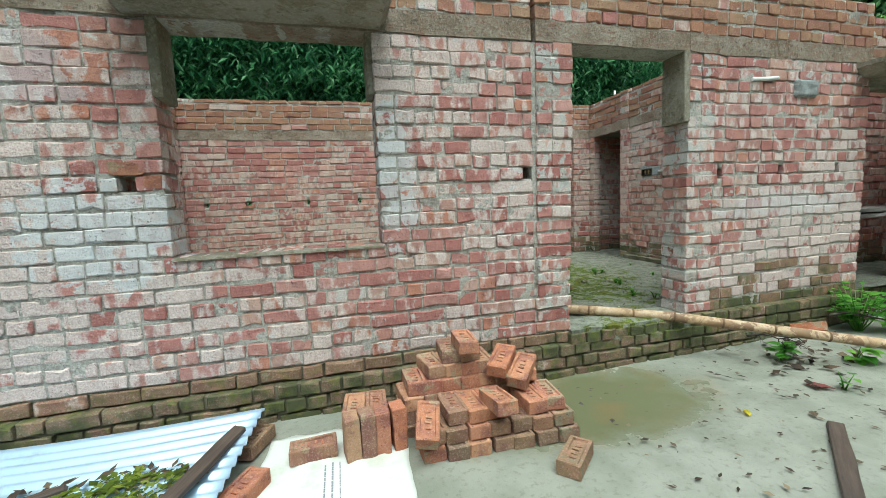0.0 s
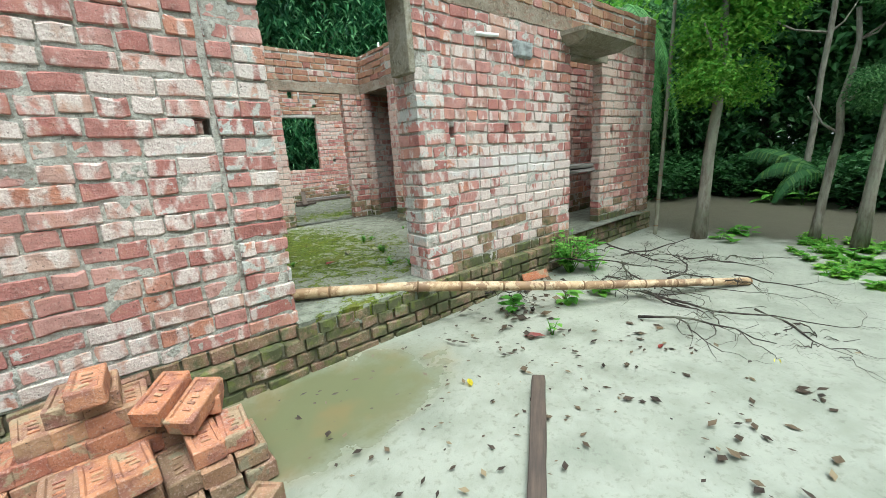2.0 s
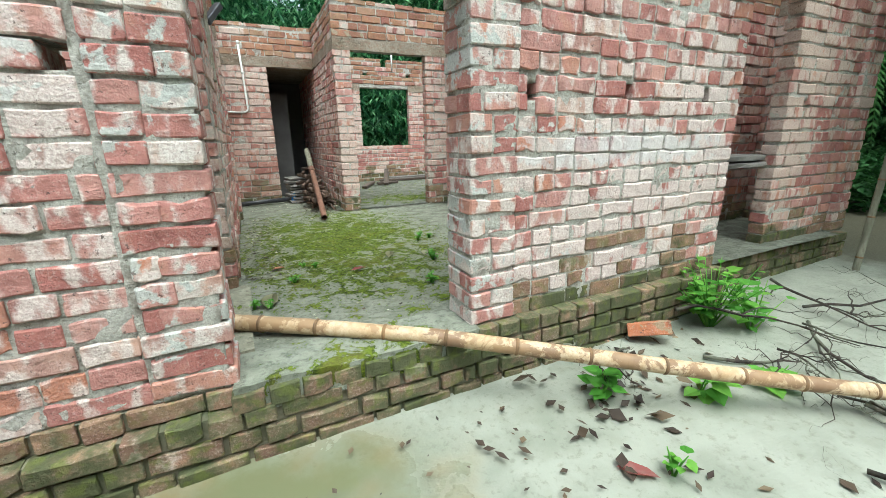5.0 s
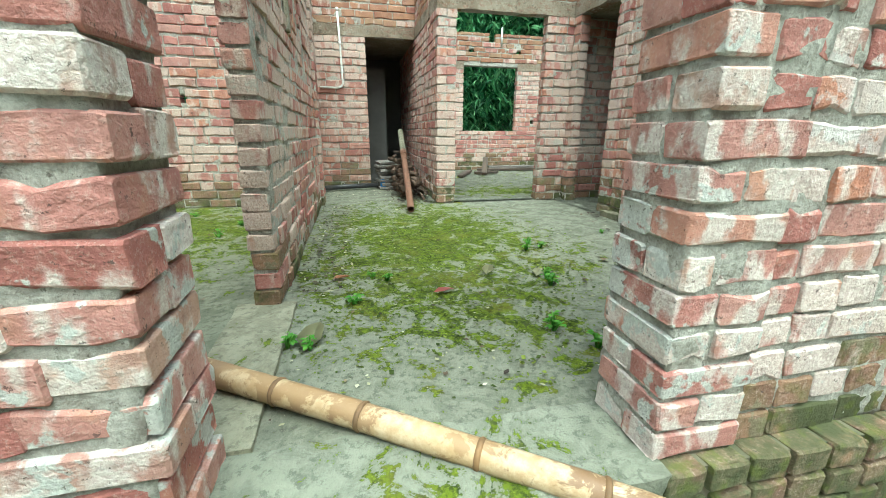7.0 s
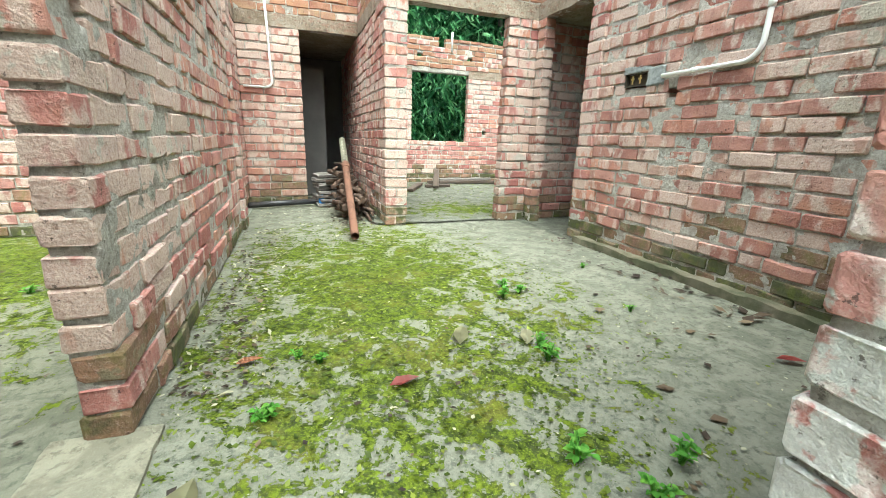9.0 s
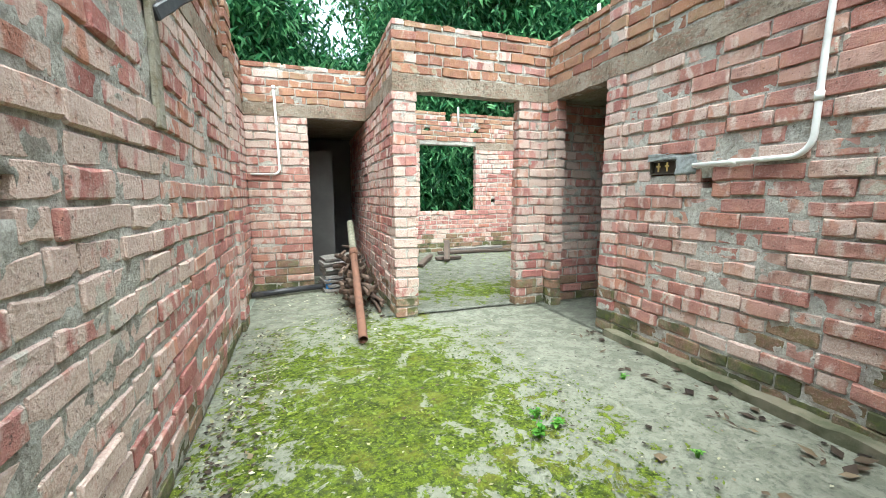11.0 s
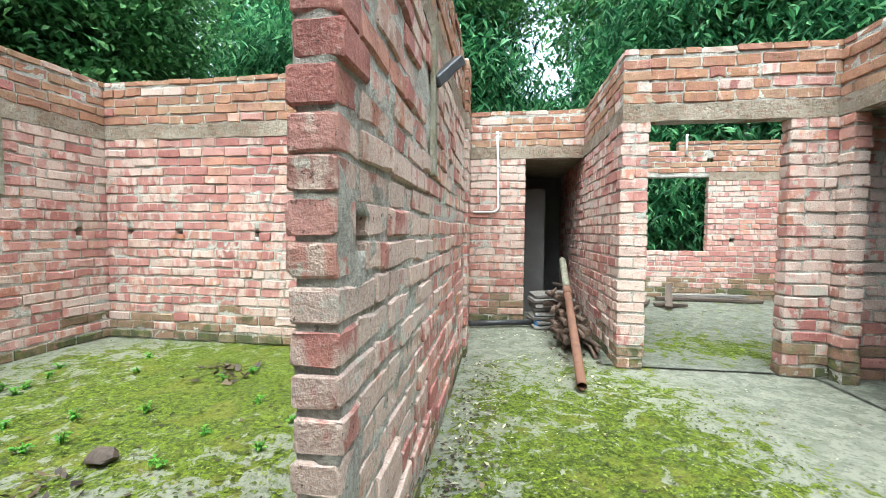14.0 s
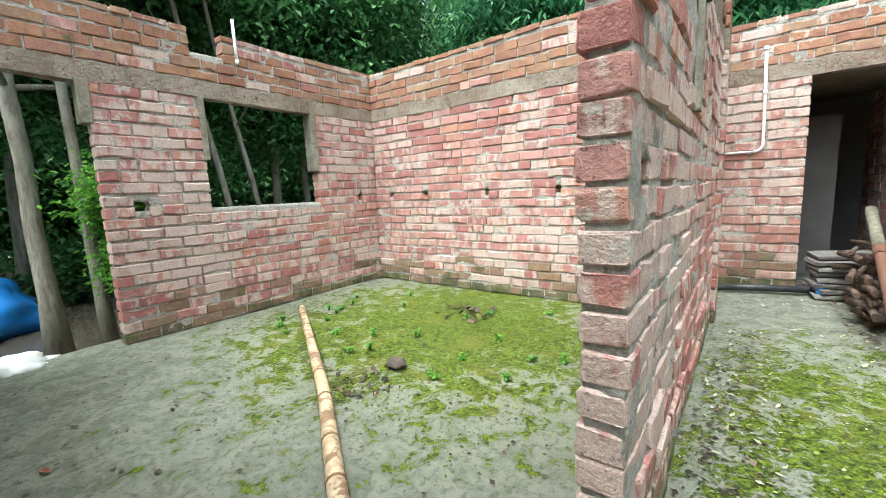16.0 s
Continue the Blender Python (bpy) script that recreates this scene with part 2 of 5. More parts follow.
def moss_floor(name, mud, centre, reach, amount):
    """Mud under moss; the moss lies round a centre, with a ragged edge, and thins out."""
    n = Nodes(name)
    wide, mid, fine, grit = n.noise(0.9, 4, 0.55), n.noise(7, 6, 0.7, dist=0.6), n.noise(30, 5, 0.75), n.noise(120, 4, 0.7)
    c = n.mix(n.ramp(mid, 0.4, 0.6), mud, tuple(x * 0.72 for x in mud))
    c = n.mix(n.math('MULTIPLY', n.ramp(fine, 0.51, 0.62), 0.75), c, tuple(x * 0.42 for x in mud))
    c = n.mix(n.math('MULTIPLY', n.ramp(grit, 0.55, 0.7), 0.4), c, tuple(min(0.6, x * 1.35) for x in mud))
    g = n.mix(n.ramp(fine, 0.38, 0.62), (0.024, 0.040, 0.003), (0.13, 0.175, 0.007))
    g = n.mix(n.math('MULTIPLY', n.ramp(n.noise(15, 6, 0.75, dist=0.8), 0.54, 0.60), 0.8), g, (0.040, 0.050, 0.014))
    g = n.mix(n.math('MULTIPLY', n.ramp(n.noise(3.2, 4), 0.5, 0.65), 0.6), g, (0.135, 0.13, 0.018))
    g = n.mix(n.math('MULTIPLY', n.ramp(grit, 0.56, 0.68), 0.45), g, (0.25, 0.31, 0.04))
    sp = n.add("ShaderNodeSeparateXYZ")
    n.put(sp.inputs[0], n.pos)
    dx = n.math('DIVIDE', n.math('SUBTRACT', sp.outputs[0], centre[0]), reach[0])
    dy = n.math('DIVIDE', n.math('SUBTRACT', sp.outputs[1], centre[1]), reach[1])
    d = n.math('SQRT', n.math('ADD', n.math('MULTIPLY', dx, dx), n.math('MULTIPLY', dy, dy)))
    k = n.math('ADD', n.math('MULTIPLY', wide, 0.5), n.math('ADD', n.math('MULTIPLY', mid, 1.5), n.math('MULTIPLY', fine, 0.5)))
    k = n.math('SUBTRACT', n.math('ADD', k, amount), n.math('MULTIPLY', d, 0.45))
    c = n.mix(n.math('MULTIPLY', n.ramp(k, 1.055, 1.095), 0.94), c, g)
    n.bump(n.math('ADD', n.math('MULTIPLY', fine, 0.8), n.math('ADD', n.math('MULTIPLY', grit, 0.3), mid)), 0.8, 0.015)
    r = n.add("ShaderNodeMix")
    n.put(r.inputs[0], n.ramp(mid, 0.42, 0.6))
    r.inputs[2].default_value, r.inputs[3].default_value = 0.6, 0.9
    return n.done(c, r.outputs[0], spec=0.15)


M_HALL_FLOOR = moss_floor("mossy_hall_floor", (0.215, 0.22, 0.17), (0.95, 2.2), (1.25, 2.3), 0.08)
M_ROOM_FLOOR = moss_floor("mossy_room_floor", (0.205, 0.21, 0.155), (-1.7, 2.9), (2.0, 1.8), 0.15)
M_NORTH_FLOOR = moss_floor("damp_north_floor", (0.16, 0.165, 0.13), (2.6, 4.6), (1.2, 1.0), 0.0)
M_STRIP = moss_floor("sand_strip", (0.30, 0.285, 0.21), (0.0, 0.6), (1.0, 1.0), -0.25)
M_SILL = moss_floor("sill_mud", (0.245, 0.255, 0.20), (0.6, 0.0), (1.0, 1.0), -0.12)

# outdoor mud, with a brown puddle in the dip before the door
n = Nodes("wet_mud")
wide, mid, fine, grit = n.noise(0.7, 4), n.noise(3.5, 5, 0.6), n.noise(26, 5, 0.7), n.noise(110, 4, 0.7)
c = n.mix(n.ramp(mid, 0.35, 0.7), (0.285, 0.29, 0.24), (0.205, 0.215, 0.17))
c = n.mix(n.math('MULTIPLY', n.ramp(fine, 0.52, 0.66), 0.5), c, (0.135, 0.135, 0.10))
sep = n.add("ShaderNodeSeparateXYZ")
n.put(sep.inputs[0], n.pos)
dx = n.math('DIVIDE', n.math('SUBTRACT', sep.outputs[0], -0.08), 0.85)
dy = n.math('DIVIDE', n.math('SUBTRACT', sep.outputs[1], -0.46), 0.42)
d = n.math('ADD', n.math('MULTIPLY', dx, dx), n.math('ADD', n.math('MULTIPLY', dy, dy), n.math('MULTIPLY', n.math('SUBTRACT', mid, 0.5), 2.2)))
pud = n.ramp(d, 1.7, 0.35)
c = n.mix(pud, c, n.mix(n.ramp(n.noise(2.2, 3, 0.5), 0.42, 0.6), (0.135, 0.14, 0.075), (0.17, 0.14, 0.07)))
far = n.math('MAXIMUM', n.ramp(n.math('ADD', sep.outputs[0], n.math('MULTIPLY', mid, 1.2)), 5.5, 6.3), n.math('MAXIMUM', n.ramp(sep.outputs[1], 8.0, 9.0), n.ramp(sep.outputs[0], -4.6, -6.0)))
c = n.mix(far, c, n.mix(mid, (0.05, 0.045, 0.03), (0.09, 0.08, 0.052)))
n.bump(n.math('MULTIPLY', n.math('SUBTRACT', 1.0, pud), n.math('ADD', n.math('MULTIPLY', fine, 0.6), n.math('ADD', mid, n.math('MULTIPLY', grit, 0.2)))), 0.5, 0.012)
r = n.add("ShaderNodeMix")
n.put(r.inputs[0], pud)
r.inputs[2].default_value, r.inputs[3].default_value = 0.5, 0.06
M_MUD = n.done(c, r.outputs[0], spec=0.5)


def wood_material(name, light, dark, rough=0.7, along=(2, 2, 30)):
    n = Nodes(name)
    tc = n.add("ShaderNodeTexCoord").outputs["Object"]
    g = n.noise(4, 5, 0.65, vec=tc, stretch=along)
    p = n.noise(5, 4, 0.6, vec=tc)
    n.bump(g, 0.5, 0.005)
    return n.done(n.mix(n.math('MULTIPLY', n.ramp(p, 0.4, 0.7), 0.6), n.mix(n.ramp(g, 0.3, 0.7), dark, light), dark), rough)


def bark_material(name, light, dark):
    n = Nodes(name)
    g, p = n.noise(18, 6, 0.7, stretch=(1, 1, 0.25)), n.noise(3.5, 4, 0.6)
    c = n.mix(n.ramp(g, 0.35, 0.65), dark, light)
    c = n.mix(n.math('MULTIPLY', n.ramp(p, 0.5, 0.65), 0.6), c, (0.20, 0.21, 0.15))
    n.bump(g, 0.8, 0.02)
    return n.done(c, 0.9, spec=0.2)


def leaf_material(name, stops, through=0.45):
    n = Nodes(name)
    c = n.colours(n.chance(), stops)
    c = n.mix(n.math('MULTIPLY', n.ramp(n.noise(0.8, 3), 0.4, 0.65), 0.55), c, stops[0][1])
    out = n.tree.nodes["Material Output"]
    tr = n.add("ShaderNodeBsdfTranslucent")
    n.put(tr.inputs[0], c)
    mx = n.add("ShaderNodeMixShader")
    mx.inputs[0].default_value = through
    n.done(c, 0.5, spec=0.22)
    n.tree.links.new(n.bsdf.outputs[0], mx.inputs[1])
    n.tree.links.new(tr.outputs[0], mx.inputs[2])
    n.tree.links.new(mx.outputs[0], out.inputs[0])
    return n.mat


M_BARK = bark_material("grey_bark", (0.27, 0.25, 0.20), (0.14, 0.12, 0.09))
M_LEAF = leaf_material("tree_leaves", [(0.0, (0.035, 0.10, 0.035)), (0.35, (0.06, 0.17, 0.05)), (0.7, (0.13, 0.31, 0.10)), (1.0, (0.27, 0.48, 0.18))])
M_BUSH = leaf_material("bush_leaves", [(0.0, (0.02, 0.065, 0.02)), (0.6, (0.05, 0.14, 0.04)), (1.0, (0.11, 0.26, 0.08))])
M_BAMBOO_LEAF = leaf_material("bamboo_leaves", [(0.0, (0.018, 0.07, 0.03)), (0.3, (0.045, 0.17, 0.07)), (0.7, (0.11, 0.32, 0.12)), (1.0, (0.30, 0.60, 0.28))], 0.45)
M_BRIGHT_LEAF = leaf_material("fresh_leaves", [(0.0, (0.09, 0.26, 0.03)), (0.5, (0.16, 0.38, 0.05)), (1.0, (0.30, 0.50, 0.08))], 0.5)
M_WEED = leaf_material("weed_leaves", [(0.0, (0.08, 0.24, 0.03)), (0.5, (0.13, 0.34, 0.05)), (1.0, (0.22, 0.44, 0.07))])

# ---- building blocks ----
rng = random.Random(7)


def mesh_of(name, verts, faces, material=None, smooth=False):
    me = bpy.data.meshes.new(name)
    me.from_pydata([tuple(v) for v in verts], [], [tuple(f) for f in faces])
    if smooth:
        me.polygons.foreach_set("use_smooth", [True] * len(me.polygons))
    if material:
        me.materials.append(material)
    me.update()
    return me


def from_bm(name, bm, material=None, smooth=False):
    me = bpy.data.meshes.new(name)
    bm.to_mesh(me)
    bm.free()
    if smooth:
        me.polygons.foreach_set("use_smooth", [True] * len(me.polygons))
    if material:
        me.materials.append(material)
    return me


def part(name, data, material=None, parent=None, label="", m=None):
    """One mesh object, from a bmesh or a mesh, under a thing or a part."""
    if isinstance(data, bmesh.types.BMesh):
        data = from_bm(name, data, material)
    ob = new(name, data)
    ob.parent = parent
    if m is not None:
        ob.matrix_basis = m
    if label:
        tagged(ob, label)
    return ob


def box_bm(x0, x1, y0, y1, z0, z1, bevel=0.0, rough=0.0):
    bm = bmesh.new()
    bmesh.ops.create_cube(bm, size=1)
    for v in bm.verts:
        v.co = Vector((x0 + (v.co.x + 0.5) * (x1 - x0), y0 + (v.co.y + 0.5) * (y1 - y0), z0 + (v.co.z + 0.5) * (z1 - z0)))
    if bevel:
        bmesh.ops.bevel(bm, geom=bm.edges[:], offset=bevel, segments=1, affect='EDGES')
    if rough:
        for v in bm.verts:
            v.co += Vector([rng.uniform(-rough, rough) for _ in range(3)])
    return bm


def tube_bm(points, radii, sides=8, cap=True, bm=None):
    """A tube along a bent line."""
    bm = bm or bmesh.new()
    pts = [Vector(p) for p in points]
    if not hasattr(radii, "__len__"):
        radii = [radii] * len(pts)
    rings = []
    side = None
    for i, p in enumerate(pts):
        d = (pts[min(i + 1, len(pts) - 1)] - pts[max(i - 1, 0)]).normalized()
        if side is None:
            side = d.orthogonal().normalized()
        side = (side - d * side.dot(d)).normalized()
        up = d.cross(side)
        rings.append([bm.verts.new(p + (side * math.cos(a) + up * math.sin(a)) * radii[i]) for a in [2 * math.pi * k / sides for k in range(sides)]])
    for r0, r1 in zip(rings, rings[1:]):
        for k in range(sides):
            f = bm.faces.new((r0[k], r0[(k + 1) % sides], r1[(k + 1) % sides], r1[k]))
            f.smooth = True
    if cap:
        bm.faces.new(rings[0][::-1])
        bm.faces.new(rings[-1])
    return bm


def rough_box(x0, x1, y0, y1, z0, z1, step=0.06, amount=0.012):
    """A box with uneven, lumpy faces."""
    bm = bmesh.new()
    n_cuts = [max(1, round((q - p) / step)) for p, q in ((x0, x1), (y0, y1), (z0, z1))]
    lo, hi = (x0, y0, z0), (x1, y1, z1)
    at = {}

    def vert(i):
        if i not in at:
            p = Vector([lo[k] + (hi[k] - lo[k]) * i[k] / n_cuts[k] for k in range(3)])
            q = Vector([noise.noise(p * 9 + Vector((7.0 * k, 0, 0))) + 0.5 * noise.noise(p * 24 + Vector((0, 5.0 * k, 0))) for k in range(3)])
            at[i] = bm.verts.new(p + q * amount)
        return at[i]

    for ax in range(3):
        o1, o2 = [k for k in range(3) if k != ax]
        for end in (0, n_cuts[ax]):
            for a in range(n_cuts[o1]):
                for b in range(n_cuts[o2]):
                    ids = []
                    for da, db in ((0, 0), (1, 0), (1, 1), (0, 1)):
                        k = [0, 0, 0]
                        k[ax], k[o1], k[o2] = end, a + da, b + db
                        ids.append(vert(tuple(k)))
                    bm.faces.new(ids)
    bmesh.ops.recalc_face_normals(bm, faces=bm.faces[:])
    return bm


# ---- bricks ----
def brick_shape(length, depth, height, seed):
    """A worn brick round the origin: an eight-sided bar of five uneven stations with rounded, chipped edges."""
    r = random.Random(seed)
    hx, hy, hz = length / 2, depth / 2, height / 2
    c = 0.005
    verts, faces = [], []
    bend = r.uniform(-0.004, 0.004)
    for k, x in enumerate((-hx, -hx + c, r.uniform(-0.35, 0.35) * hx, hx - c, hx)):
        end = c * 0.9 if k in (0, 4) else 0.0
        lift = bend * (1 if k == 2 else -0.5)
        for sy, sz in ((-1, -1), (1, -1), (1, 1), (-1, 1)):
            e = c * r.uniform(0.6, 1.5) * (2.6 if r.random() < 0.12 else 1)
            y, z = sy * (hy - end + r.uniform(-0.0025, 0.002)), sz * (hz - end + r.uniform(-0.0045, 0.002)) + lift
            pair = [(y, z - sz * e), (y - sy * e, z)]
            if sy != sz:
                pair.reverse()
            verts += [Vector((x + r.uniform(-0.002, 0.002), p, q)) for p, q in pair]
    for k in range(4):
        for i in range(8):
            faces.append([k * 8 + i, k * 8 + (i + 1) % 8, (k + 1) * 8 + (i + 1) % 8, (k + 1) * 8 + i])
    faces += [list(range(8)), list(range(32, 40))]
    out = []
    for f in faces:
        a, b, d = verts[f[0]], verts[f[1]], verts[f[2]]
        mid = sum((verts[i] for i in f), Vector()) / len(f)
        mid.x *= 1.0 if len(f) == 8 else 0.2
        out.append(f if (b - a).cross(d - a).dot(mid) > 0 else f[::-1])
    return verts, out


SHAPES = {}
MESHES = {}
BRICK_L, BRICK_D, COURSE, JOINT = 0.240, 0.115, 0.0932, 0.012


def brick_kind(length, depth):
    """The nominal size nearest to a wanted length and depth."""
    return (min((0.06, 0.115, 0.17, 0.238), key=lambda q: abs(q - length)), min((0.115, 0.24), key=lambda q: abs(q - depth)))


def brick_mesh(kind, variant, material):
    key = (kind, variant, material.name)
    if key not in MESHES:
        if (kind, variant) not in SHAPES:
            SHAPES[(kind, variant)] = brick_shape(kind[0], kind[1], COURSE - 0.010, hash((int(kind[0] * 1000), int(kind[1] * 1000), variant)))
        MESHES[key] = mesh_of("brick", *SHAPES[(kind, variant)], material)
    return MESHES[key]


def lay(parent, rows, near, limit=300, rest="bricks"):
    """rows: (matrix, kind, variant, material). The ones nearest to the point near become objects, the others one mesh per material."""
    rows = sorted(rows, key=lambda q: (q[0].translation - Vector(near)).length)
    for m, kind, variant, material in rows[:limit]:
        part("brick", brick_mesh(kind, variant, material), None, parent, m=m)
    groups = {}
    for q in rows[limit:]:
        groups.setdefault(q[3].name, []).append(q)
    for group in groups.values():
        verts, faces = [], []
        for m, kind, variant, material in group:
            brick_mesh(kind, variant, material)
            vs, fs = SHAPES[(kind, variant)]
            base = len(verts)
            verts += [m @ v for v in vs]
            faces += [[base + i for i in f] for f in fs]
        ob = part(rest, mesh_of(rest, verts, faces, group[0][3]), None, parent)
        tagged(ob, "worn red bricks laid in courses", kind="stuff")


def spans(lo, hi, cuts):
    """What is left of lo..hi without the cuts."""
    out = [(lo, hi)]
    for c0, c1 in cuts:
        nxt = []
        for s0, s1 in out:
            if c1 <= s0 or c0 >= s1:
                nxt.append((s0, s1))
            else:
                if c0 - s0 > 0.03:
                    nxt.append((s0, c0))
                if s1 - c1 > 0.03:
                    nxt.append((c1, s1))
        out = nxt
    return out


def finely(values, step):
    out = []
    for p, q in zip(values, values[1:]):
        k = max(1, round((q - p) / step))
        out += [p + (q - p) * i / k for i in range(k)]
    return out + [values[-1]]


def core_mesh(name, axis, us, zs, c0, c1, solid, material, lump=0.008, step=0.026, shape=None):
    """A wall's mortar: boxes of a grid joined into one closed skin, squeezed out and sunk unevenly."""
    verts, faces, seen = [], [], {}
    far, deep, wave = Vector((31.7, 0, 0)), Vector((0, 17.3, 0)), Vector((0, 0, 43.1))
    us, zs = finely(us, step), finely(zs, step)
    cs = finely([c0, c1], 0.03)

    def v(u, c, z):
        key = (round(u, 4), round(c, 4), round(z, 4))
        if key not in seen:
            seen[key] = len(verts)
            p = Vector((u, c, z) if axis == 'x' else (c, u, z))
            a, b = p * 21, p * 6.5
            q = Vector((noise.noise(a + far) + 0.8 * noise.noise(b + far), noise.noise(a + deep) + 0.8 * noise.noise(b + deep), 0.4 * noise.noise(a + wave)))
            verts.append(p + q * lump)
        return seen[key]

    nu, nz = len(us) - 1, len(zs) - 1
    ok = lambda i, k: 0 <= i < nu and 0 <= k < nz and solid((us[i] + us[i + 1]) / 2, (zs[k] + zs[k + 1]) / 2)
    for i in range(nu):
        for k in range(nz):
            if not ok(i, k):
                continue
            u0, u1, z0, z1 = us[i], us[i + 1], zs[k], zs[k + 1]
            faces.append([v(u0, c0, z0), v(u1, c0, z0), v(u1, c0, z1), v(u0, c0, z1)])
            faces.append([v(u0, c1, z0), v(u0, c1, z1), v(u1, c1, z1), v(u1, c1, z0)])
            left, right, under, over = not ok(i - 1, k), not ok(i + 1, k), not ok(i, k - 1), not ok(i, k + 1)
            for d0, d1 in zip(cs, cs[1:]) if left or right or under or over else ():
                if left:
                    faces.append([v(u0, d0, z0), v(u0, d0, z1), v(u0, d1, z1), v(u0, d1, z0)])
                if right:
                    faces.append([v(u1, d0, z0), v(u1, d1, z0), v(u1, d1, z1), v(u1, d0, z1)])
                if under:
                    faces.append([v(u0, d0, z0), v(u0, d1, z0), v(u1, d1, z0), v(u1, d0, z0)])
                if over:
                    faces.append([v(u0, d0, z1), v(u1, d0, z1), v(u1, d1, z1), v(u0, d1, z1)])
    if shape:
        verts = [shape(p) for p in verts]
    return mesh_of(name, verts, faces, material, True)


BAND0, BAND1, TOP = 2.05, 2.19, 2.62


def brick_wall(name, label, axis, a0, a1, c0, c1, openings=(), top=TOP, band=True, near=(0.4, 0, 1.1), material=None, limit=300, damp=1,
               z0=0.0, recess=0.0105, inset=0.006, wander=0.005, lump=0.010, shape=None):
    """A wall from a0 to a1 along the axis, c0 to c1 through; openings (u0, u1, z0, z1) go through it. A concrete band runs at lintel height."""
    material = material or M_BRICK
    edges = sorted({a0 + inset, a1 - inset, *[min(max(q, a0 + inset), a1 - inset) for o in openings for q in (o[0] - recess, o[1] + recess)]})
    levels = sorted({z0, top, *[min(max(q, z0), top) for o in openings for q in (o[2] - recess * (o[2] > z0), o[3])]})

    def solid(u, z):
        return not any(o[0] - recess < u < o[1] + recess and o[2] - recess < z < o[3] for o in openings)

    wall = part(name, core_mesh(name, axis, edges, levels, c0 + recess, c1 - recess, solid, M_MORTAR, lump, shape=shape))
    tagged(wall, label, "wall", kind="structure")
    rows, thick = [], c1 - c0
    z, course = z0, 0
    turn = Matrix.Identity(4) if axis == 'x' else Matrix.Rotation(radians(90), 4, 'Z')
    while z + COURSE * 0.6 < top:
        if band and z + COURSE * 0.5 > BAND0 and z < BAND1:
            z = BAND1
            continue
        zc = z + COURSE / 2
        tall = min(COURSE, top - z)
        cuts = [(o[0], o[1]) for o in openings if o[2] - 0.03 < zc < o[3] + 0.03]
        for s0, s1 in spans(a0, a1, cuts):
            header = thick > 0.2 and (course % 3 == 1)
            u = s0
            first = True
            while s1 - u > 0.03:
                head = header or (thick > 0.2 and rng.random() < 0.2)
                ln = BRICK_D if head else BRICK_L
                if first and course % 2 and not head:
                    ln = BRICK_D
                if not head and rng.random() < 0.24:
                    ln *= rng.choice((0.5, 0.72))
                ln = min(ln, s1 - u)
                if s1 - u - ln - JOINT < 0.06:
                    ln = s1 - u
                layers = [(c0 + thick / 2, thick)] if (thick < 0.2 or head) else [(c0 + thick / 4, thick / 2 - 0.001), (c1 - thick / 4, thick / 2 - 0.001)]
                for cc, dd in layers:
                    kind = brick_kind(ln, dd)
                    jig = rng.uniform(-wander, wander) * 1.4
                    place = (u + ln / 2, cc + jig, zc + rng.uniform(-0.005, 0.005) + 0.011 * noise.noise(Vector((u * 0.9, c0 * 3, z * 1.5))))
                    if axis == 'y':
                        place = (place[1], place[0], place[2])
                    m = (Matrix.Translation(place) @ turn @ Euler((rng.uniform(-0.03, 0.03), rng.uniform(-0.014, 0.014), rng.uniform(-0.014, 0.014))).to_matrix().to_4x4()
                         @ Matrix.Diagonal((ln / kind[0], dd / kind[1], rng.uniform(0.90, 1.05) * tall / COURSE, 1)))
                    if shape:
                        m.translation = shape(m.translation)
                    wet = rng.random()
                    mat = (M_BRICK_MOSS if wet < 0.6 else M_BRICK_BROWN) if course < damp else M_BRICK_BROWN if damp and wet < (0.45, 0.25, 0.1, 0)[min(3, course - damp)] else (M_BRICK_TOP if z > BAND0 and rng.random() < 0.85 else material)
                    rows.append((m, kind, rng.randrange(14), mat))
                u += ln + JOINT * rng.uniform(0.7, 1.3)
                first = False
        z += COURSE
        course += 1
    if band:
        for s0, s1 in spans(a0 - 0.001, a1 + 0.001, [(o[0], o[1]) for o in openings if o[2] < BAND0 < o[3] - 0.02]):
            n_seg = max(1, int((s1 - s0) / 0.12))
            bm = bmesh.new()
            ring = []
            for i in range(n_seg + 1):
                u = s0 + (s1 - s0) * i / n_seg
                o = [rng.uniform(-0.007, 0.007) for _ in range(6)]
                pts = [(u, c0 - 0.002 + o[0], BAND0 + o[4]), (u, c1 + 0.002 + o[1], BAND0 + o[4]), (u, c1 + 0.002 + o[2], BAND1 + o[5]), (u, c0 - 0.002 + o[3], BAND1 + o[5])]
                ring.append([bm.verts.new(p if axis == 'x' else (p[1], p[0], p[2])) for p in pts])
            for r0, r1 in zip(ring, ring[1:]):
                for k in range(4):
                    bm.faces.new((r0[k], r0[(k + 1) % 4], r1[(k + 1) % 4], r1[k]))
            bm.faces.new(ring[0])
            bm.faces.new(ring[-1])
            bmesh.ops.recalc_face_normals(bm, faces=bm.faces[:])
            part("lintel_band", bm, M_BAND, wall, "rough grey cast concrete lintel band")
    WALLS.append((wall, rows, near, limit))
    return wall


WALLS = []

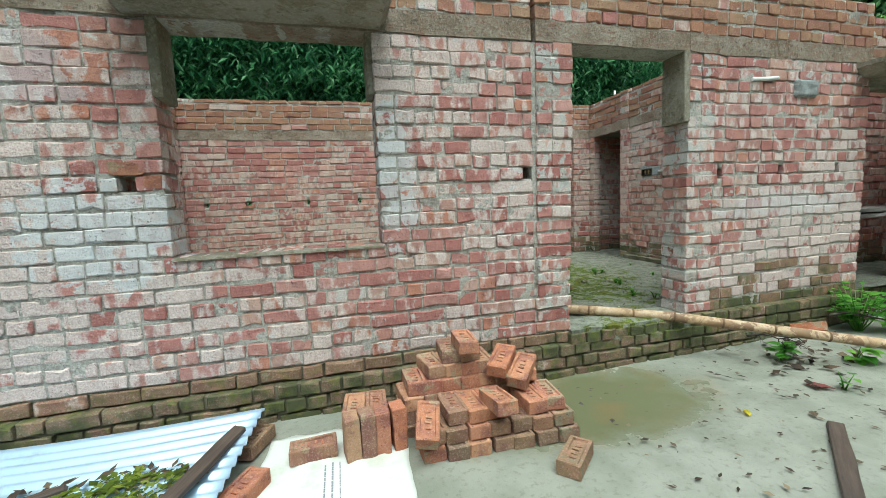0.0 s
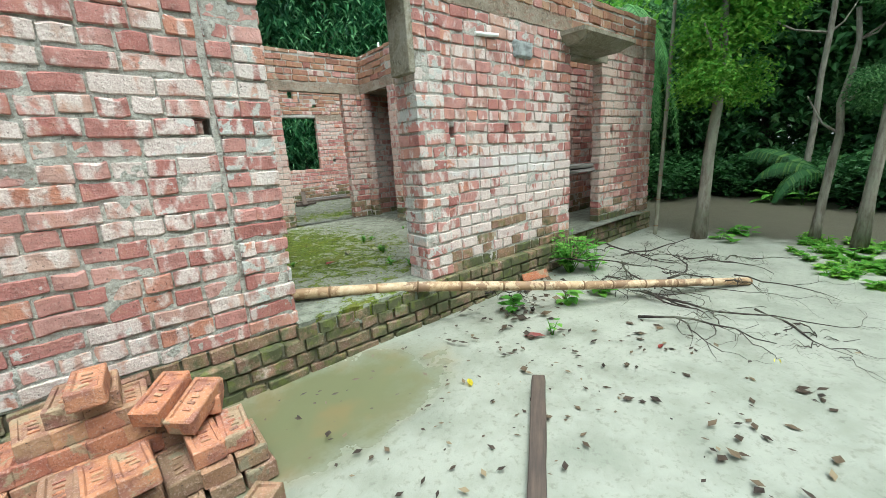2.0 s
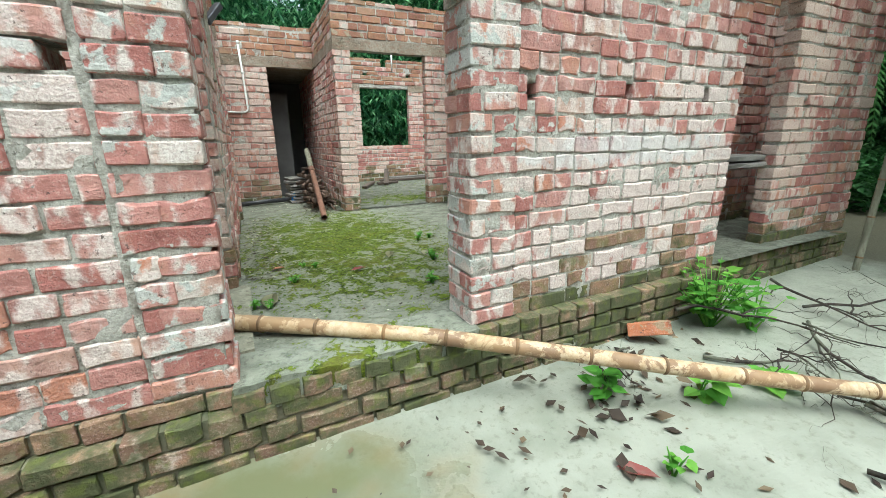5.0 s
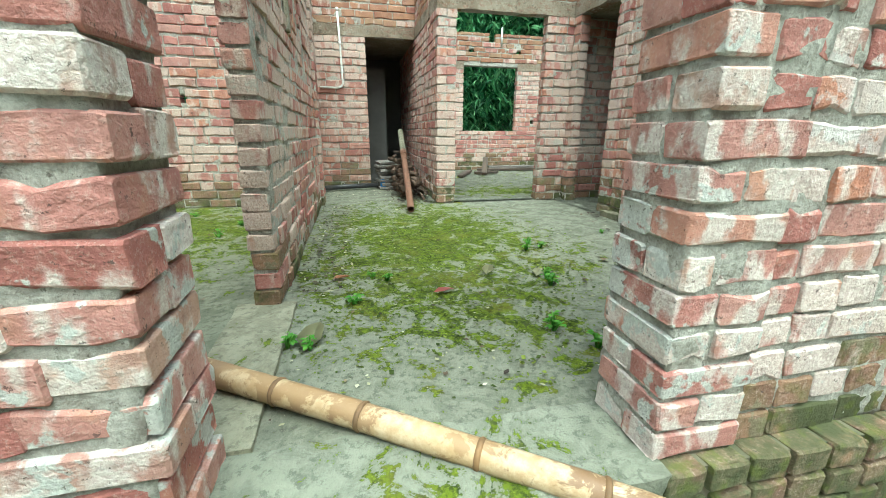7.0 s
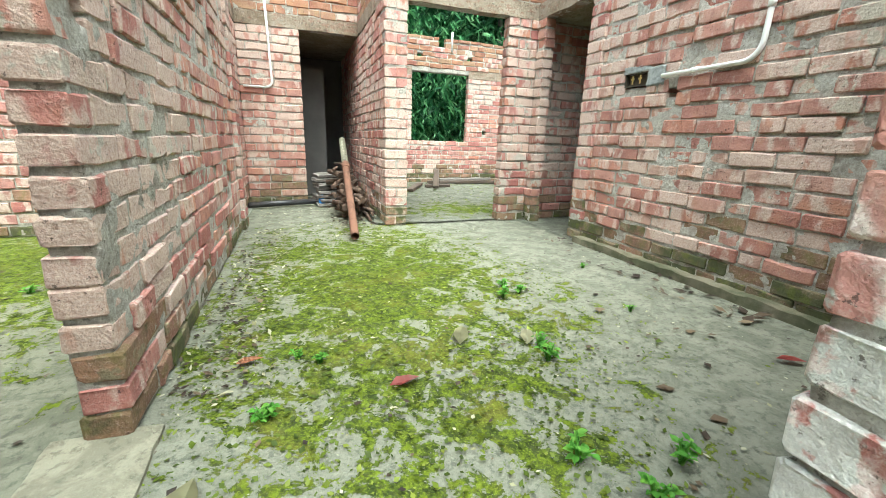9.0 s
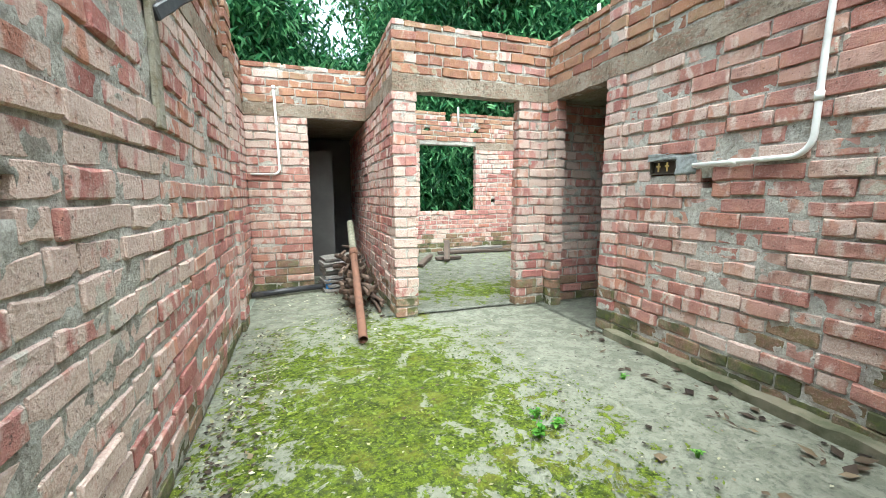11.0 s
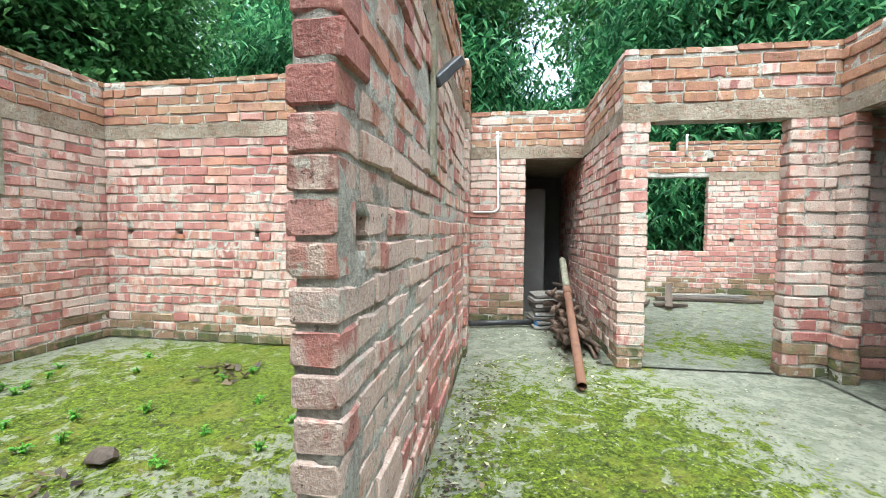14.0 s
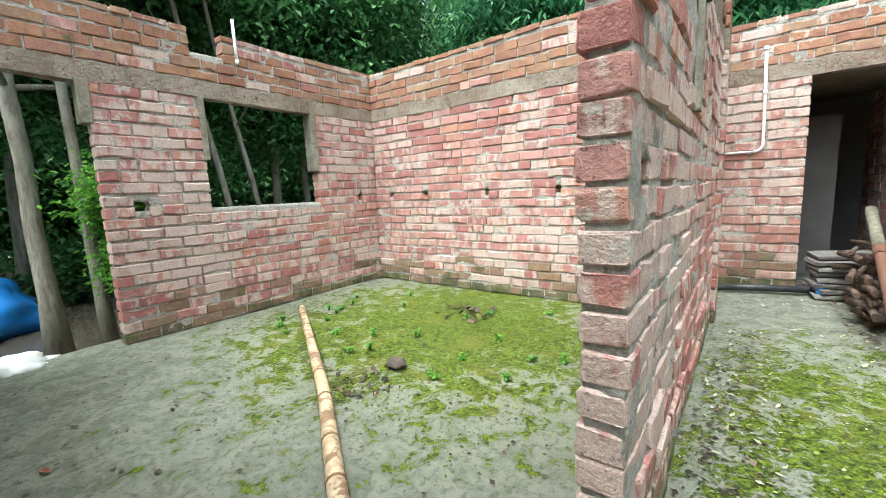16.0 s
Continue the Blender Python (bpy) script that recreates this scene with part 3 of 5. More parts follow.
# ---- the ground and the floors ----
def sheet(name, x0, x1, y0, y1, z, step, material, swell=0.01, label="", category="", hole=None):
    nx, ny = max(1, round((x1 - x0) / step)), max(1, round((y1 - y0) / step))
    verts = [(x0 + (x1 - x0) * i / nx, y0 + (y1 - y0) * j / ny, 0) for j in range(ny + 1) for i in range(nx + 1)]
    verts = [(x, y, z + swell * (noise.noise(Vector((x * 1.3, y * 1.3, z))) + 0.4 * noise.noise(Vector((x * 5, y * 5, z))))) for x, y, _ in verts]
    faces = [(j * (nx + 1) + i, j * (nx + 1) + i + 1, (j + 1) * (nx + 1) + i + 1, (j + 1) * (nx + 1) + i) for j in range(ny) for i in range(nx)]
    return tagged(part(name, mesh_of(name, verts, faces, material, True)), label, category, kind="structure")


def ground_mesh():
    """One sheet out to the horizon, finely divided near the house."""
    def line(lo, hi):
        out, v = [], lo
        near = [lo + 0.15 * i for i in range(int((hi - lo) / 0.15) + 1)]
        far = [3, 6, 10, 18, 40, 100, 300, 900]
        return [lo - f for f in reversed(far)] + near + [near[-1] + f for f in far]
    xs, ys = line(-6, 9), line(-6, 2)
    verts, faces = [], []
    for y in ys:
        for x in xs:
            dip = -0.045 * math.exp(-(((x - 0.12) / 0.6) ** 2 + ((y + 0.46) / 0.4) ** 2) * 0.9)
            rise = 0.03 * min(1, max(0, (x - 1.2) / 1.5)) if y < 0.5 else 0
            verts.append((x, y, -0.305 + dip + rise + 0.012 * noise.noise(Vector((x * 1.1, y * 1.1, 0))) + 0.006 * noise.noise(Vector((x * 5, y * 5, 3)))))
    w = len(xs)
    for j in range(len(ys) - 1):
        for i in range(w - 1):
            faces.append((j * w + i, j * w + i + 1, (j + 1) * w + i + 1, (j + 1) * w + i))
    return mesh_of("ground", verts, faces, M_MUD, True)


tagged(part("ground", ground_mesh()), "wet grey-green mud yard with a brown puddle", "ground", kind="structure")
sheet("floor_hall", 0.06, 2.98, 0.0, 5.6, -0.004, 0.08, M_HALL_FLOOR, 0.012, "wet grey mud floor half covered with moss", "floor")
sheet("floor_west_room", -3.9, 0.02, 0.0, 4.1, 0.0, 0.08, M_ROOM_FLOOR, 0.014, "muddy floor under bright green moss", "floor")
sheet("floor_north_room", 1.3, 5.1, 3.95, 8.0, 0.012, 0.12, M_NORTH_FLOOR, 0.01, "damp bare mud floor with patches of moss", "floor")
sheet("floor_east_room", 2.9, 5.1, 0.05, 4.0, 0.008, 0.15, M_NORTH_FLOOR, 0.01, "damp dark mud floor", "floor")
sheet("floor_store", -0.1, 1.5, 5.45, 7.4, 0.004, 0.15, M_NORTH_FLOOR, 0.01, "damp mud floor of a dark store", "floor")

# ---- the walls ----


def narrow_foot(p):
    """The west door pier leans: its foot is narrower than its head."""
    return Vector((-0.16 + (p[0] + 0.16) * (1 - 0.21 * max(0.0, 1 - p[2] / 1.7)), p[1], p[2]))


W = "unplastered red brick wall with rough pale mortar"
WF = "front wall of red brick whitened by lime and smeared mortar"
brick_wall("wall_front_west", WF, 'x', -3.78, -0.19, 0.0, 0.24, [(-2.46, -1.262, 0.73, BAND0), (-2.69, -2.6, 1.13, 1.215), (-0.27, -0.2, 1.14, 1.22)],
           recess=0.009, lump=0.009, wander=0.004, near=(-0.9, 0, 0.7), material=M_BRICK_FRONT, damp=0)
brick_wall("wall_door_pier_west", "brick door pier whitened by lime with raked joints", 'x', -0.16, 0.122, -0.012, 0.245, recess=0.008, lump=0.010, near=(0.0, 0, 0.6), material=M_BRICK_PIER, damp=0, shape=narrow_foot)
brick_wall("wall_over_door", W, 'x', 0.122, 1.14, 0.0, 0.24, [(0.122, 1.14, 0.0, BAND0)], near=(0.5, 0, 2.3), material=M_BRICK, limit=40)
brick_wall("wall_door_pier_east", "brick door pier whitened by lime with raked joints", 'x', 1.14, 1.40, 0.0, 0.25, recess=0.008, lump=0.010, near=(1.2, 0, 0.6), material=M_BRICK_PIER, damp=0, top=2.58)
brick_wall("wall_front_east", WF, 'x', 1.40, 3.14, 0.018, 0.235, [(1.46, 1.51, 1.10, 1.17), (2.10, 2.16, 1.115, 1.19), (2.78, 2.83, 1.12, 1.19)],
           recess=0.009, lump=0.009, wander=0.004, near=(1.6, 0, 0.8), material=M_BRICK_FRONT, damp=1, top=2.56)
brick_wall("wall_front_far_east", W, 'x', 3.14, 5.15, 0.19, 0.31, [(3.2, 4.08, 0.0, 1.92), (4.33, 4.38, 1.1, 1.17), (4.83, 4.88, 1.08, 1.15)], near=(3.9, 0.2, 0.8), material=M_BRICK, top=2.53, damp=1)
brick_wall("wall_corner_pier_east", W, 'x', 5.15, 5.42, 0.15, 0.4, near=(5, 0, 1), material=M_BRICK, top=2.56, limit=120)
brick_wall("wall_west", "limed red brick wall with a window and a doorway", 'y', 0.0, 4.14, -3.78, -3.66, [(0.2, 1.17, 0, BAND0), (1.95, 3.14, 1.08, BAND0), (1.92, 2.2, 2.44, 2.7), (1.36, 1.46, 1.08, 1.15), (3.72, 3.78, 1.08, 1.15)],
           near=(-3.7, 2.2, 1.0), material=M_BRICK)
brick_wall("wall_north_west", "pale red brick wall with a mossy base", 'x', -3.66, -0.03, 4.02, 4.14, [(-2.86, -2.78, 1.08, 1.14), (-3.42, -3.36, 1.09, 1.14), (-1.99, -1.94, 1.08, 1.14), (-1.2, -1.15, 1.08, 1.14)],
           near=(-2.4, 4, 1.1), material=M_BRICK)
brick_wall("wall_partition", "half-brick partition with raked joints and a ragged end", 'y', 0.25, 4.14, -0.03, 0.085, [(0.25, 1.18, 0, BAND0), (1.30, 1.36, 1.10, 1.18)], near=(0, 1.3, 1.0), material=M_BRICK, wander=0.007, recess=0.008, damp=1)
brick_wall("wall_partition_pier", W, 'x', -0.05, 0.115, 3.95, 4.2, near=(0.1, 4, 1), limit=60, top=2.66)
brick_wall("wall_passage_west", W, 'y', 4.2, 5.6, -0.1, 0.02, near=(0, 4.6, 1), limit=120)
brick_wall("wall_store", "tan brick wall with a dark doorway", 'x', 0.02, 1.40, 5.467, 5.585, [(0.70, 1.40, 0, BAND0)], near=(0.4, 5.4, 1), material=M_BRICK_TAN)
brick_wall("wall_passage_east", W, 'y', 3.9, 8.0, 1.385, 1.605, near=(1.5, 4, 1), material=M_BRICK)
brick_wall("wall_north_hall", W, 'x', 1.605, 5.25, 3.91, 4.03, [(1.605, 2.645, 0, BAND0)], near=(2.8, 3.9, 1), material=M_BRICK)
brick_wall("wall_hall_east", "brick wall with a mossy base and a chased pipe", 'y', 0.25, 3.91, 2.97, 3.09, [(3.06, 3.77, 0, BAND0), (2.9, 3.0, 1.2, 1.28), (2.13, 2.21, 1.19, 1.24), (2.395, 2.60, 1.28, 1.372), (0.95, 1.02, 1.19, 1.25)], near=(2.97, 2.3, 1), material=M_BRICK_TAN, wander=0.008, damp=2)
brick_wall("wall_hall_east_pier", W, 'x', 2.945, 3.1, 2.88, 3.06, near=(2.97, 3, 1), limit=60, damp=2)
brick_wall("wall_far_north", "red brick wall with a window opening and a mossy base", 'x', 1.605, 5.25, 7.92, 8.04, [(2.77, 3.94, 0.83, BAND0 + 0.06), (3.30, 3.44, 2.58, 2.8), (2.87, 2.98, 2.36, 2.43), (3.9, 4.0, 2.36, 2.43), (4.3, 4.38, 1.0, 1.06)], top=2.72, near=(3.3, 8, 1), damp=2)
brick_wall("wall_east", W, 'y', 0.4, 8.04, 5.25, 5.37, near=(5, 2, 1), limit=20)


def plinth(name, x0, x1, y0, y1, courses, z_top, material=None, heads=0.5, sink=0.1, label="mossy brick plinth standing in the mud"):
    """Courses of damp foundation brick under the front wall."""
    base = part(name, box_bm(x0, x1, y0 + 0.024, y1, z_top - courses * COURSE - sink, z_top - 0.014), M_MORTAR_DAMP)
    tagged(base, label, "plinth", kind="structure")
    rows = []
    for c in range(courses + (1 if sink > 0.05 else 0)):
        u = x0 - 0.1 * (c % 2)
        z = z_top - (c + 0.5) * COURSE
        while u < x1 - 0.05:
            ln = BRICK_D if rng.random() < heads else BRICK_L
            ln = min(ln, x1 - u)
            kind = brick_kind(ln, BRICK_D)
            m = (Matrix.Translation((u + ln / 2, y0 + BRICK_D / 2 + rng.uniform(-0.009, 0.007), z)) @ Euler((rng.uniform(-0.04, 0.04), rng.uniform(-0.03, 0.03), rng.uniform(-0.04, 0.04))).to_matrix().to_4x4()
                 @ Matrix.Diagonal((ln / kind[0], 1, rng.uniform(0.9, 1.0), 1)))
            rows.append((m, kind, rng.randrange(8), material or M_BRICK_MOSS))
            u += ln + 0.014 * rng.uniform(0.7, 1.5)
    WALLS.append((base, rows, (0.0, y0, -0.2), 220))


plinth("plinth_front", -3.9, 1.13, -0.07, 0.2, 2, -0.078, heads=0.75)
plinth("plinth_sill", 0.06, 1.135, -0.068, 0.2, 1, -0.006, heads=0.85, sink=0.0)
plinth("plinth_front_east", 1.15, 3.2, -0.06, 0.2, 3, 0.012, heads=0.7)
plinth("plinth_far_east", 3.2, 5.5, 0.13, 0.3, 2, -0.03)
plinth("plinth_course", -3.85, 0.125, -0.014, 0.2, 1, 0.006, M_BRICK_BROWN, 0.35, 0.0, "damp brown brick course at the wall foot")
tagged(part("door_sill", rough_box(0.07, 1.16, -0.055, 0.24, -0.115, 0.010, 0.035, 0.012), M_SILL), "muddy cement sill across the doorway", "sill", kind="structure")
tagged(part("floor_strip", rough_box(-0.11, 0.15, 0.24, 1.2, -0.05, 0.02, 0.05, 0.008), M_STRIP), "raised sandy strip across the floor", "floor", kind="structure")
tagged(part("ledge", rough_box(2.885, 2.99, 0.25, 2.9, -0.05, 0.05, 0.05, 0.012), M_MORTAR_DAMP), "low mossy footing along the wall", "footing", kind="structure")

# the roofed store behind the dark doorway
tagged(part("ceiling", box_bm(-0.1, 1.39, 5.585, 7.5, 2.05, 2.18), M_CONCRETE), "concrete slab over the store", "ceiling", kind="structure")
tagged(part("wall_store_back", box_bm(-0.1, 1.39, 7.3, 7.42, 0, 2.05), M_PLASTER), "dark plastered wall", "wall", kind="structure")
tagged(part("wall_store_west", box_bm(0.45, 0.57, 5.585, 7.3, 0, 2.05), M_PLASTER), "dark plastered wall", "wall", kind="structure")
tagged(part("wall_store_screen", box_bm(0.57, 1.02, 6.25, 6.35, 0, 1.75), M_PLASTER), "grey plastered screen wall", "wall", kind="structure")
tagged(part("wall_joint", rough_box(-0.195, -0.155, 0.004, 0.2, 0.0, 2.05, 0.04, 0.006), M_MORTAR), "mortar-filled joint beside the door pier", "joint", kind="structure")
# the inner room past the far doorway
# an added slab, out of view, that keeps daylight out of the east room
tagged(part("ceiling_east", box_bm(3.1, 5.24, 1.08, 3.9, 2.06, 2.17), M_CONCRETE), "unseen concrete slab added to darken the east room", "ceiling", kind="structure")
brick_wall("wall_east_inner", W, 'x', 3.1, 5.25, 0.95, 1.07, near=(3.8, 1.1, 1), limit=60, band=False, top=2.5)


def canopy(name, x0, x1, y0, y1, z0, z1, drip):
    bm = bmesh.new()
    s = (x1 - x0)
    prof = [(y1, z0), (y0 + drip * 1.6, z0), (y0 + drip, z0 + 0.02), (y0, z1 - 0.045), (y0, z1 - 0.01), (y1, z1)]
    rings = []
    for x, k in ((x0, 1), (x0 + drip, 0), (x1 - drip, 0), (x1, 1)):
        rings.append([bm.verts.new((x, y, (z + (z1 - 0.045 - z) * k) if (k and z < z1 - 0.045) else z)) for y, z in prof])
    for r0, r1 in zip(rings, rings[1:]):
        for i in range(len(prof)):
            j = (i + 1) % len(prof)
            bm.faces.new((r0[i], r0[j], r1[j], r1[i]))
    bm.faces.new(rings[0])
    bm.faces.new(rings[-1])
    bmesh.ops.recalc_face_normals(bm, faces=bm.faces[:])
    return tagged(part(name, bm, M_CONCRETE), "stained concrete sunshade slab jutting from the wall", "sunshade", "sunshades", kind="structure")


canopy("window_sunshade", -2.62, -1.16, -0.42, 0.02, 2.06, 2.17, 0.05)
canopy("door_sunshade", 2.95, 3.98, -0.24, 0.2, 1.93, 2.05, 0.09)
tagged(part("lintel", box_bm(3.143, 4.2, 0.183, 0.315, 1.9, 1.99, 0.008), M_CONCRETE), "cast concrete lintel over the doorway", "lintel", kind="structure")

# ---- trees ----
def leaves_mesh(name, count, spread, size, material, seed, droop=0.5, narrow=0.28, lumps=26, hollow=0.35):
    """Many single leaves, gathered in lumps inside an uneven crown."""
    r = random.Random(seed)
    centres = []
    for _ in range(lumps):
        d = Vector((r.gauss(0, 1), r.gauss(0, 1), r.gauss(0, 1))).normalized() * (hollow + (1 - hollow) * r.random() ** 0.5)
        centres.append(Vector((d.x * spread[0], d.y * spread[1], d.z * spread[2])))
    verts, faces = [], []
    for _ in range(count):
        c = r.choice(centres)
        k = 0.28 * (spread[0] + spread[2]) / 2
        p = c + Vector((r.gauss(0, k), r.gauss(0, k), r.gauss(0, k * 0.75)))
        a = r.uniform(0, 2 * math.pi)
        d = Vector((math.cos(a), math.sin(a), -droop * r.uniform(0.2, 1.8))).normalized()
        side = d.cross(Vector((r.gauss(0, 0.5), r.gauss(0, 0.5), 1))).normalized()
        ln = size * r.uniform(0.6, 1.35)
        w = ln * narrow
        up = side.cross(d) * ln * 0.08
        b = len(verts)
        verts += [p, p + d * ln * 0.45 + side * w + up, p + d * ln - up, p + d * ln * 0.45 - side * w + up]
        faces.append((b, b + 1, b + 2, b + 3))
    return mesh_of(name, verts, faces, material)


def trunk_bm(height, r0, r1, lean, seed, limbs=5, sides=9):
    r = random.Random(seed)
    pts, rad = [], []
    for i in range(9):
        f = i / 8
        pts.append((lean[0] * f + 0.06 * r.uniform(-1, 1) * f, lean[1] * f + 0.06 * r.uniform(-1, 1) * f, height * f))
        rad.append((r0 + (r1 - r0) * f) * (1.35 if i == 0 else 1) * r.uniform(0.94, 1.06))
    bm = tube_bm(pts, rad, sides)
    for _ in range(limbs):
        i = r.randrange(4, 9)
        p = Vector(pts[i])
        a = r.uniform(0, 2 * math.pi)
        q = p + Vector((math.cos(a), math.sin(a), r.uniform(0.4, 1.2))) * r.uniform(0.5, 1.1) * height * 0.16
        mid = (p + q) / 2 + Vector((0, 0, -0.1))
        tube_bm([p, mid, q], [rad[i] * 0.5, rad[i] * 0.35, rad[i] * 0.15], 6, bm=bm)
    return bm


CROWNS = {}


def crown(kind, k):
    if (kind, k) not in CROWNS:
        if kind == 'bamboo':
            CROWNS[(kind, k)] = leaves_mesh("crown", 8000, (1.5, 1.5, 1.5), 0.23, M_BAMBOO_LEAF, 100 + k, 0.8, 0.13, 60, 0.2)
        elif kind == 'fresh':
            CROWNS[(kind, k)] = leaves_mesh("crown", 2600, (0.8, 0.8, 1.0), 0.15, M_BRIGHT_LEAF, 150 + k, 0.5, 0.26, 22, 0.2)
        elif kind == 'bush':
            CROWNS[(kind, k)] = leaves_mesh("crown", 1900, (0.9, 0.9, 0.55), 0.14, M_BUSH, 200 + k, 0.3, 0.33, 20, 0.2)
        else:
            CROWNS[(kind, k)] = leaves_mesh("crown", 7000, (1.7, 1.7, 1.5), 0.17, M_LEAF, 300 + k, 0.6, 0.25, 30, 0.25)
    return CROWNS[(kind, k)]


TRUNKS = {}


def tree(x, y, height, kind='broad', k=0, r0=0.11, lean=(0.2, 0.1), crowns=((0, 0, 1.0, 1.0),), z=-0.32, label=""):
    """A tapered trunk with limbs, and one or more clumps of crown (dx, dy, share of the height, scale)."""
    root = new({'bamboo': "bamboo_clump", 'bush': "bush"}.get(kind, "tree"))
    root.location = (x, y, z)
    tagged(root, label or {'bamboo': "tall bamboo clump with drooping narrow leaves", 'fresh': "young tree with fresh green leaves", 'bush': "low dark green bush"}.get(kind, "tall tree with a grey trunk and dense crown"),
           {'bamboo': "bamboo", 'bush': "bush"}.get(kind, "tree"), {'bamboo': "bamboo behind the house", 'bush': "bushes under the trees"}.get(kind, "trees round the house"))
    if kind == 'bamboo':
        key = ('bamboo', k, round(height, 1))
        if key not in TRUNKS:
            r = random.Random(k)
            bm = bmesh.new()
            for _ in range(9):
                a, d = r.uniform(0, 6.28), r.uniform(0.1, 0.55)
                p = Vector((math.cos(a) * d, math.sin(a) * d, 0))
                q = p * 3 + Vector((0, 0, height * r.uniform(0.8, 1.1)))
                tube_bm([p, p * 1.2 + Vector((0, 0, height * 0.4)), (p + q) / 2 + Vector((0, 0, height * 0.2)), q], [0.035, 0.032, 0.025, 0.008], 6, bm=bm)
            TRUNKS[key] = from_bm("culms", bm, M_BAMBOO_LEAF)
        part("culms", TRUNKS[key], None, root)
    elif kind != 'bush':
        part("trunk", trunk_bm(height, r0, r0 * 0.45, lean, k + int(x * 7) % 50), M_BARK, root)
    for i, (dx, dy, f, s) in enumerate(crowns):
        o = part("crown", crown(kind, (k + i) % 3), None, root)
        o.matrix_basis = Matrix.Translation((lean[0] * f + dx, lean[1] * f + dy, height * f)) @ Matrix.Rotation((x * 3 + y + i) % 6.28, 4, 'Z') @ Matrix.Scale(s, 4)
    return root


tr = random.Random(21)
# bamboo and trees close behind the house
for i in range(15):
    x = -6.5 + i * 1.15 + tr.uniform(-0.3, 0.3)
    y = 11.7 + tr.uniform(-0.4, 0.9)
    open_sky = -0.3 < x < 3.2
    tree(x, y, (3.1 if open_sky else 5.2) + tr.uniform(-0.6, 0.8), 'bamboo', i % 3, crowns=((0, 0, 0.22, 1.0), (0.3, 0, 0.5, 1.1), (-0.2, 0.2, 0.78, 1.1), (0.1, -0.2, 1.05, 0.8 if open_sky else 1.15)), lean=(0.3, -0.3))
for i in range(9):
    if i in (4, 5):
        continue
    tree(-9 + i * 2.4 + tr.uniform(-0.5, 0.5), 15.0 + tr.uniform(-0.6, 1.5), 9.5 + tr.uniform(-1, 1.5), 'broad', i % 3, 0.16, (tr.uniform(-0.4, 0.4), 0.2),
         ((0, 0, 0.4, 1.2), (0.8, 0.2, 0.65, 1.3), (-0.7, 0, 0.85, 1.4), (0, 0, 1.05, 1.2)))
# slim trunks in front of the bamboo
for x, y, r0, lean in ((0.0, 10.3, 0.05, (0.1, 0.3)), (5.9, 10.2, 0.085, (-0.2, 0.3)), (7.7, 10.4, 0.06, (0.4, 0.2)), (4.6, 10.6, 0.04, (0.5, 0.2)), (-3.4, 10.0, 0.05, (0.3, 0.4))):
    tree(x, y, 8.5, 'broad', int(abs(x)) % 3, r0, lean, ((0, 0, 0.85, 0.7), (0, 0, 1.05, 0.9)), label="slim grey tree trunk among the bamboo")
# woods to the west
for i in range(9):
    tree(-7.6 - tr.uniform(0, 2.0), -1.5 + i * 1.25 + tr.uniform(-0.4, 0.4), 6.5 + tr.uniform(-1, 1), 'broad', i % 3, 0.09, (tr.uniform(-0.5, 0.5), tr.uniform(-0.3, 0.3)),
         ((0, 0, 0.5, 0.7), (0.3, 0.3, 0.8, 0.9), (-0.3, 0, 1.0, 0.9)))
for i in range(12):
    tree(-14.5 - tr.uniform(0, 3), -6 + i * 1.7, 8 + tr.uniform(-1, 2), 'broad', i % 3, 0.14, (0.2, 0.2), ((0, 0, 0.2, 1.3), (0.3, 0, 0.45, 1.4), (0, 0.4, 0.75, 1.5), (0, 0, 1.0, 1.5)))
# woods to the east
for i in range(11):
    tree(12.8 + tr.uniform(0, 3), -10 + i * 2.1 + tr.uniform(-0.4, 0.4), 8 + tr.uniform(-1, 2), 'broad', i % 3, 0.14, (0.2, 0.2), ((0, 0, 0.18, 1.2), (0.3, 0, 0.4, 1.4), (0, 0.4, 0.7, 1.5), (0, 0, 1.0, 1.5)))
for i in range(18):
    tree(8.6 + tr.uniform(0, 2.4), -4.8 + i * 0.6, 0.45, 'bush', i % 3, crowns=((0, 0, 1.0, tr.uniform(0.7, 1.1)),), lean=(0, 0))
for i in range(10):
    tree(-7.5 - tr.uniform(0, 2), -2 + i * 0.9, 0.5, 'bush', i % 3, crowns=((0, 0, 1.0, tr.uniform(0.6, 0.9)),), lean=(0, 0))
# woods behind the camera, far enough to leave the sky over the yard open
for i in range(9):
    tree(-10 + i * 2.6, -12 - tr.uniform(0, 2), 8, 'broad', i % 3, 0.14, (0.2, 0.2), ((0, 0, 0.3, 1.4), (0, 0, 0.6, 1.5), (0, 0, 0.95, 1.5)))
# single trees beside the house
tree(5.05, -0.66, 4.4, 'fresh', 0, 0.072, (0.3, -0.1), ((-0.25, 0.1, 0.42, 0.32), (0.25, -0.15, 0.44, 0.3), (-0.1, 0.15, 0.50, 0.42), (0.15, 0.0, 0.58, 0.5), (0.35, -0.25, 0.68, 0.5), (0.0, 0.1, 0.8, 0.65), (0.1, 0, 1.0, 0.8)), label="young tree with a grey trunk and fresh leaves")
tree(5.5, -1.71, 2.5, 'broad', 1, 0.05, (0.12, -0.1), ((0.1, -0.3, 1.15, 0.22),), label="slim grey cut trunk standing at the yard edge")
tree(5.2, -2.1, 5.0, 'broad', 2, 0.058, (0.3, -0.1), ((0.1, 0.1, 0.34, 0.15), (0, 0, 1.0, 0.5)), label="slim grey tree leaning at the yard edge")
tree(9.6, -1.0, 6.0, 'broad', 0, 0.06, (0.3, -0.1), ((0, 0, 1.0, 0.6),))
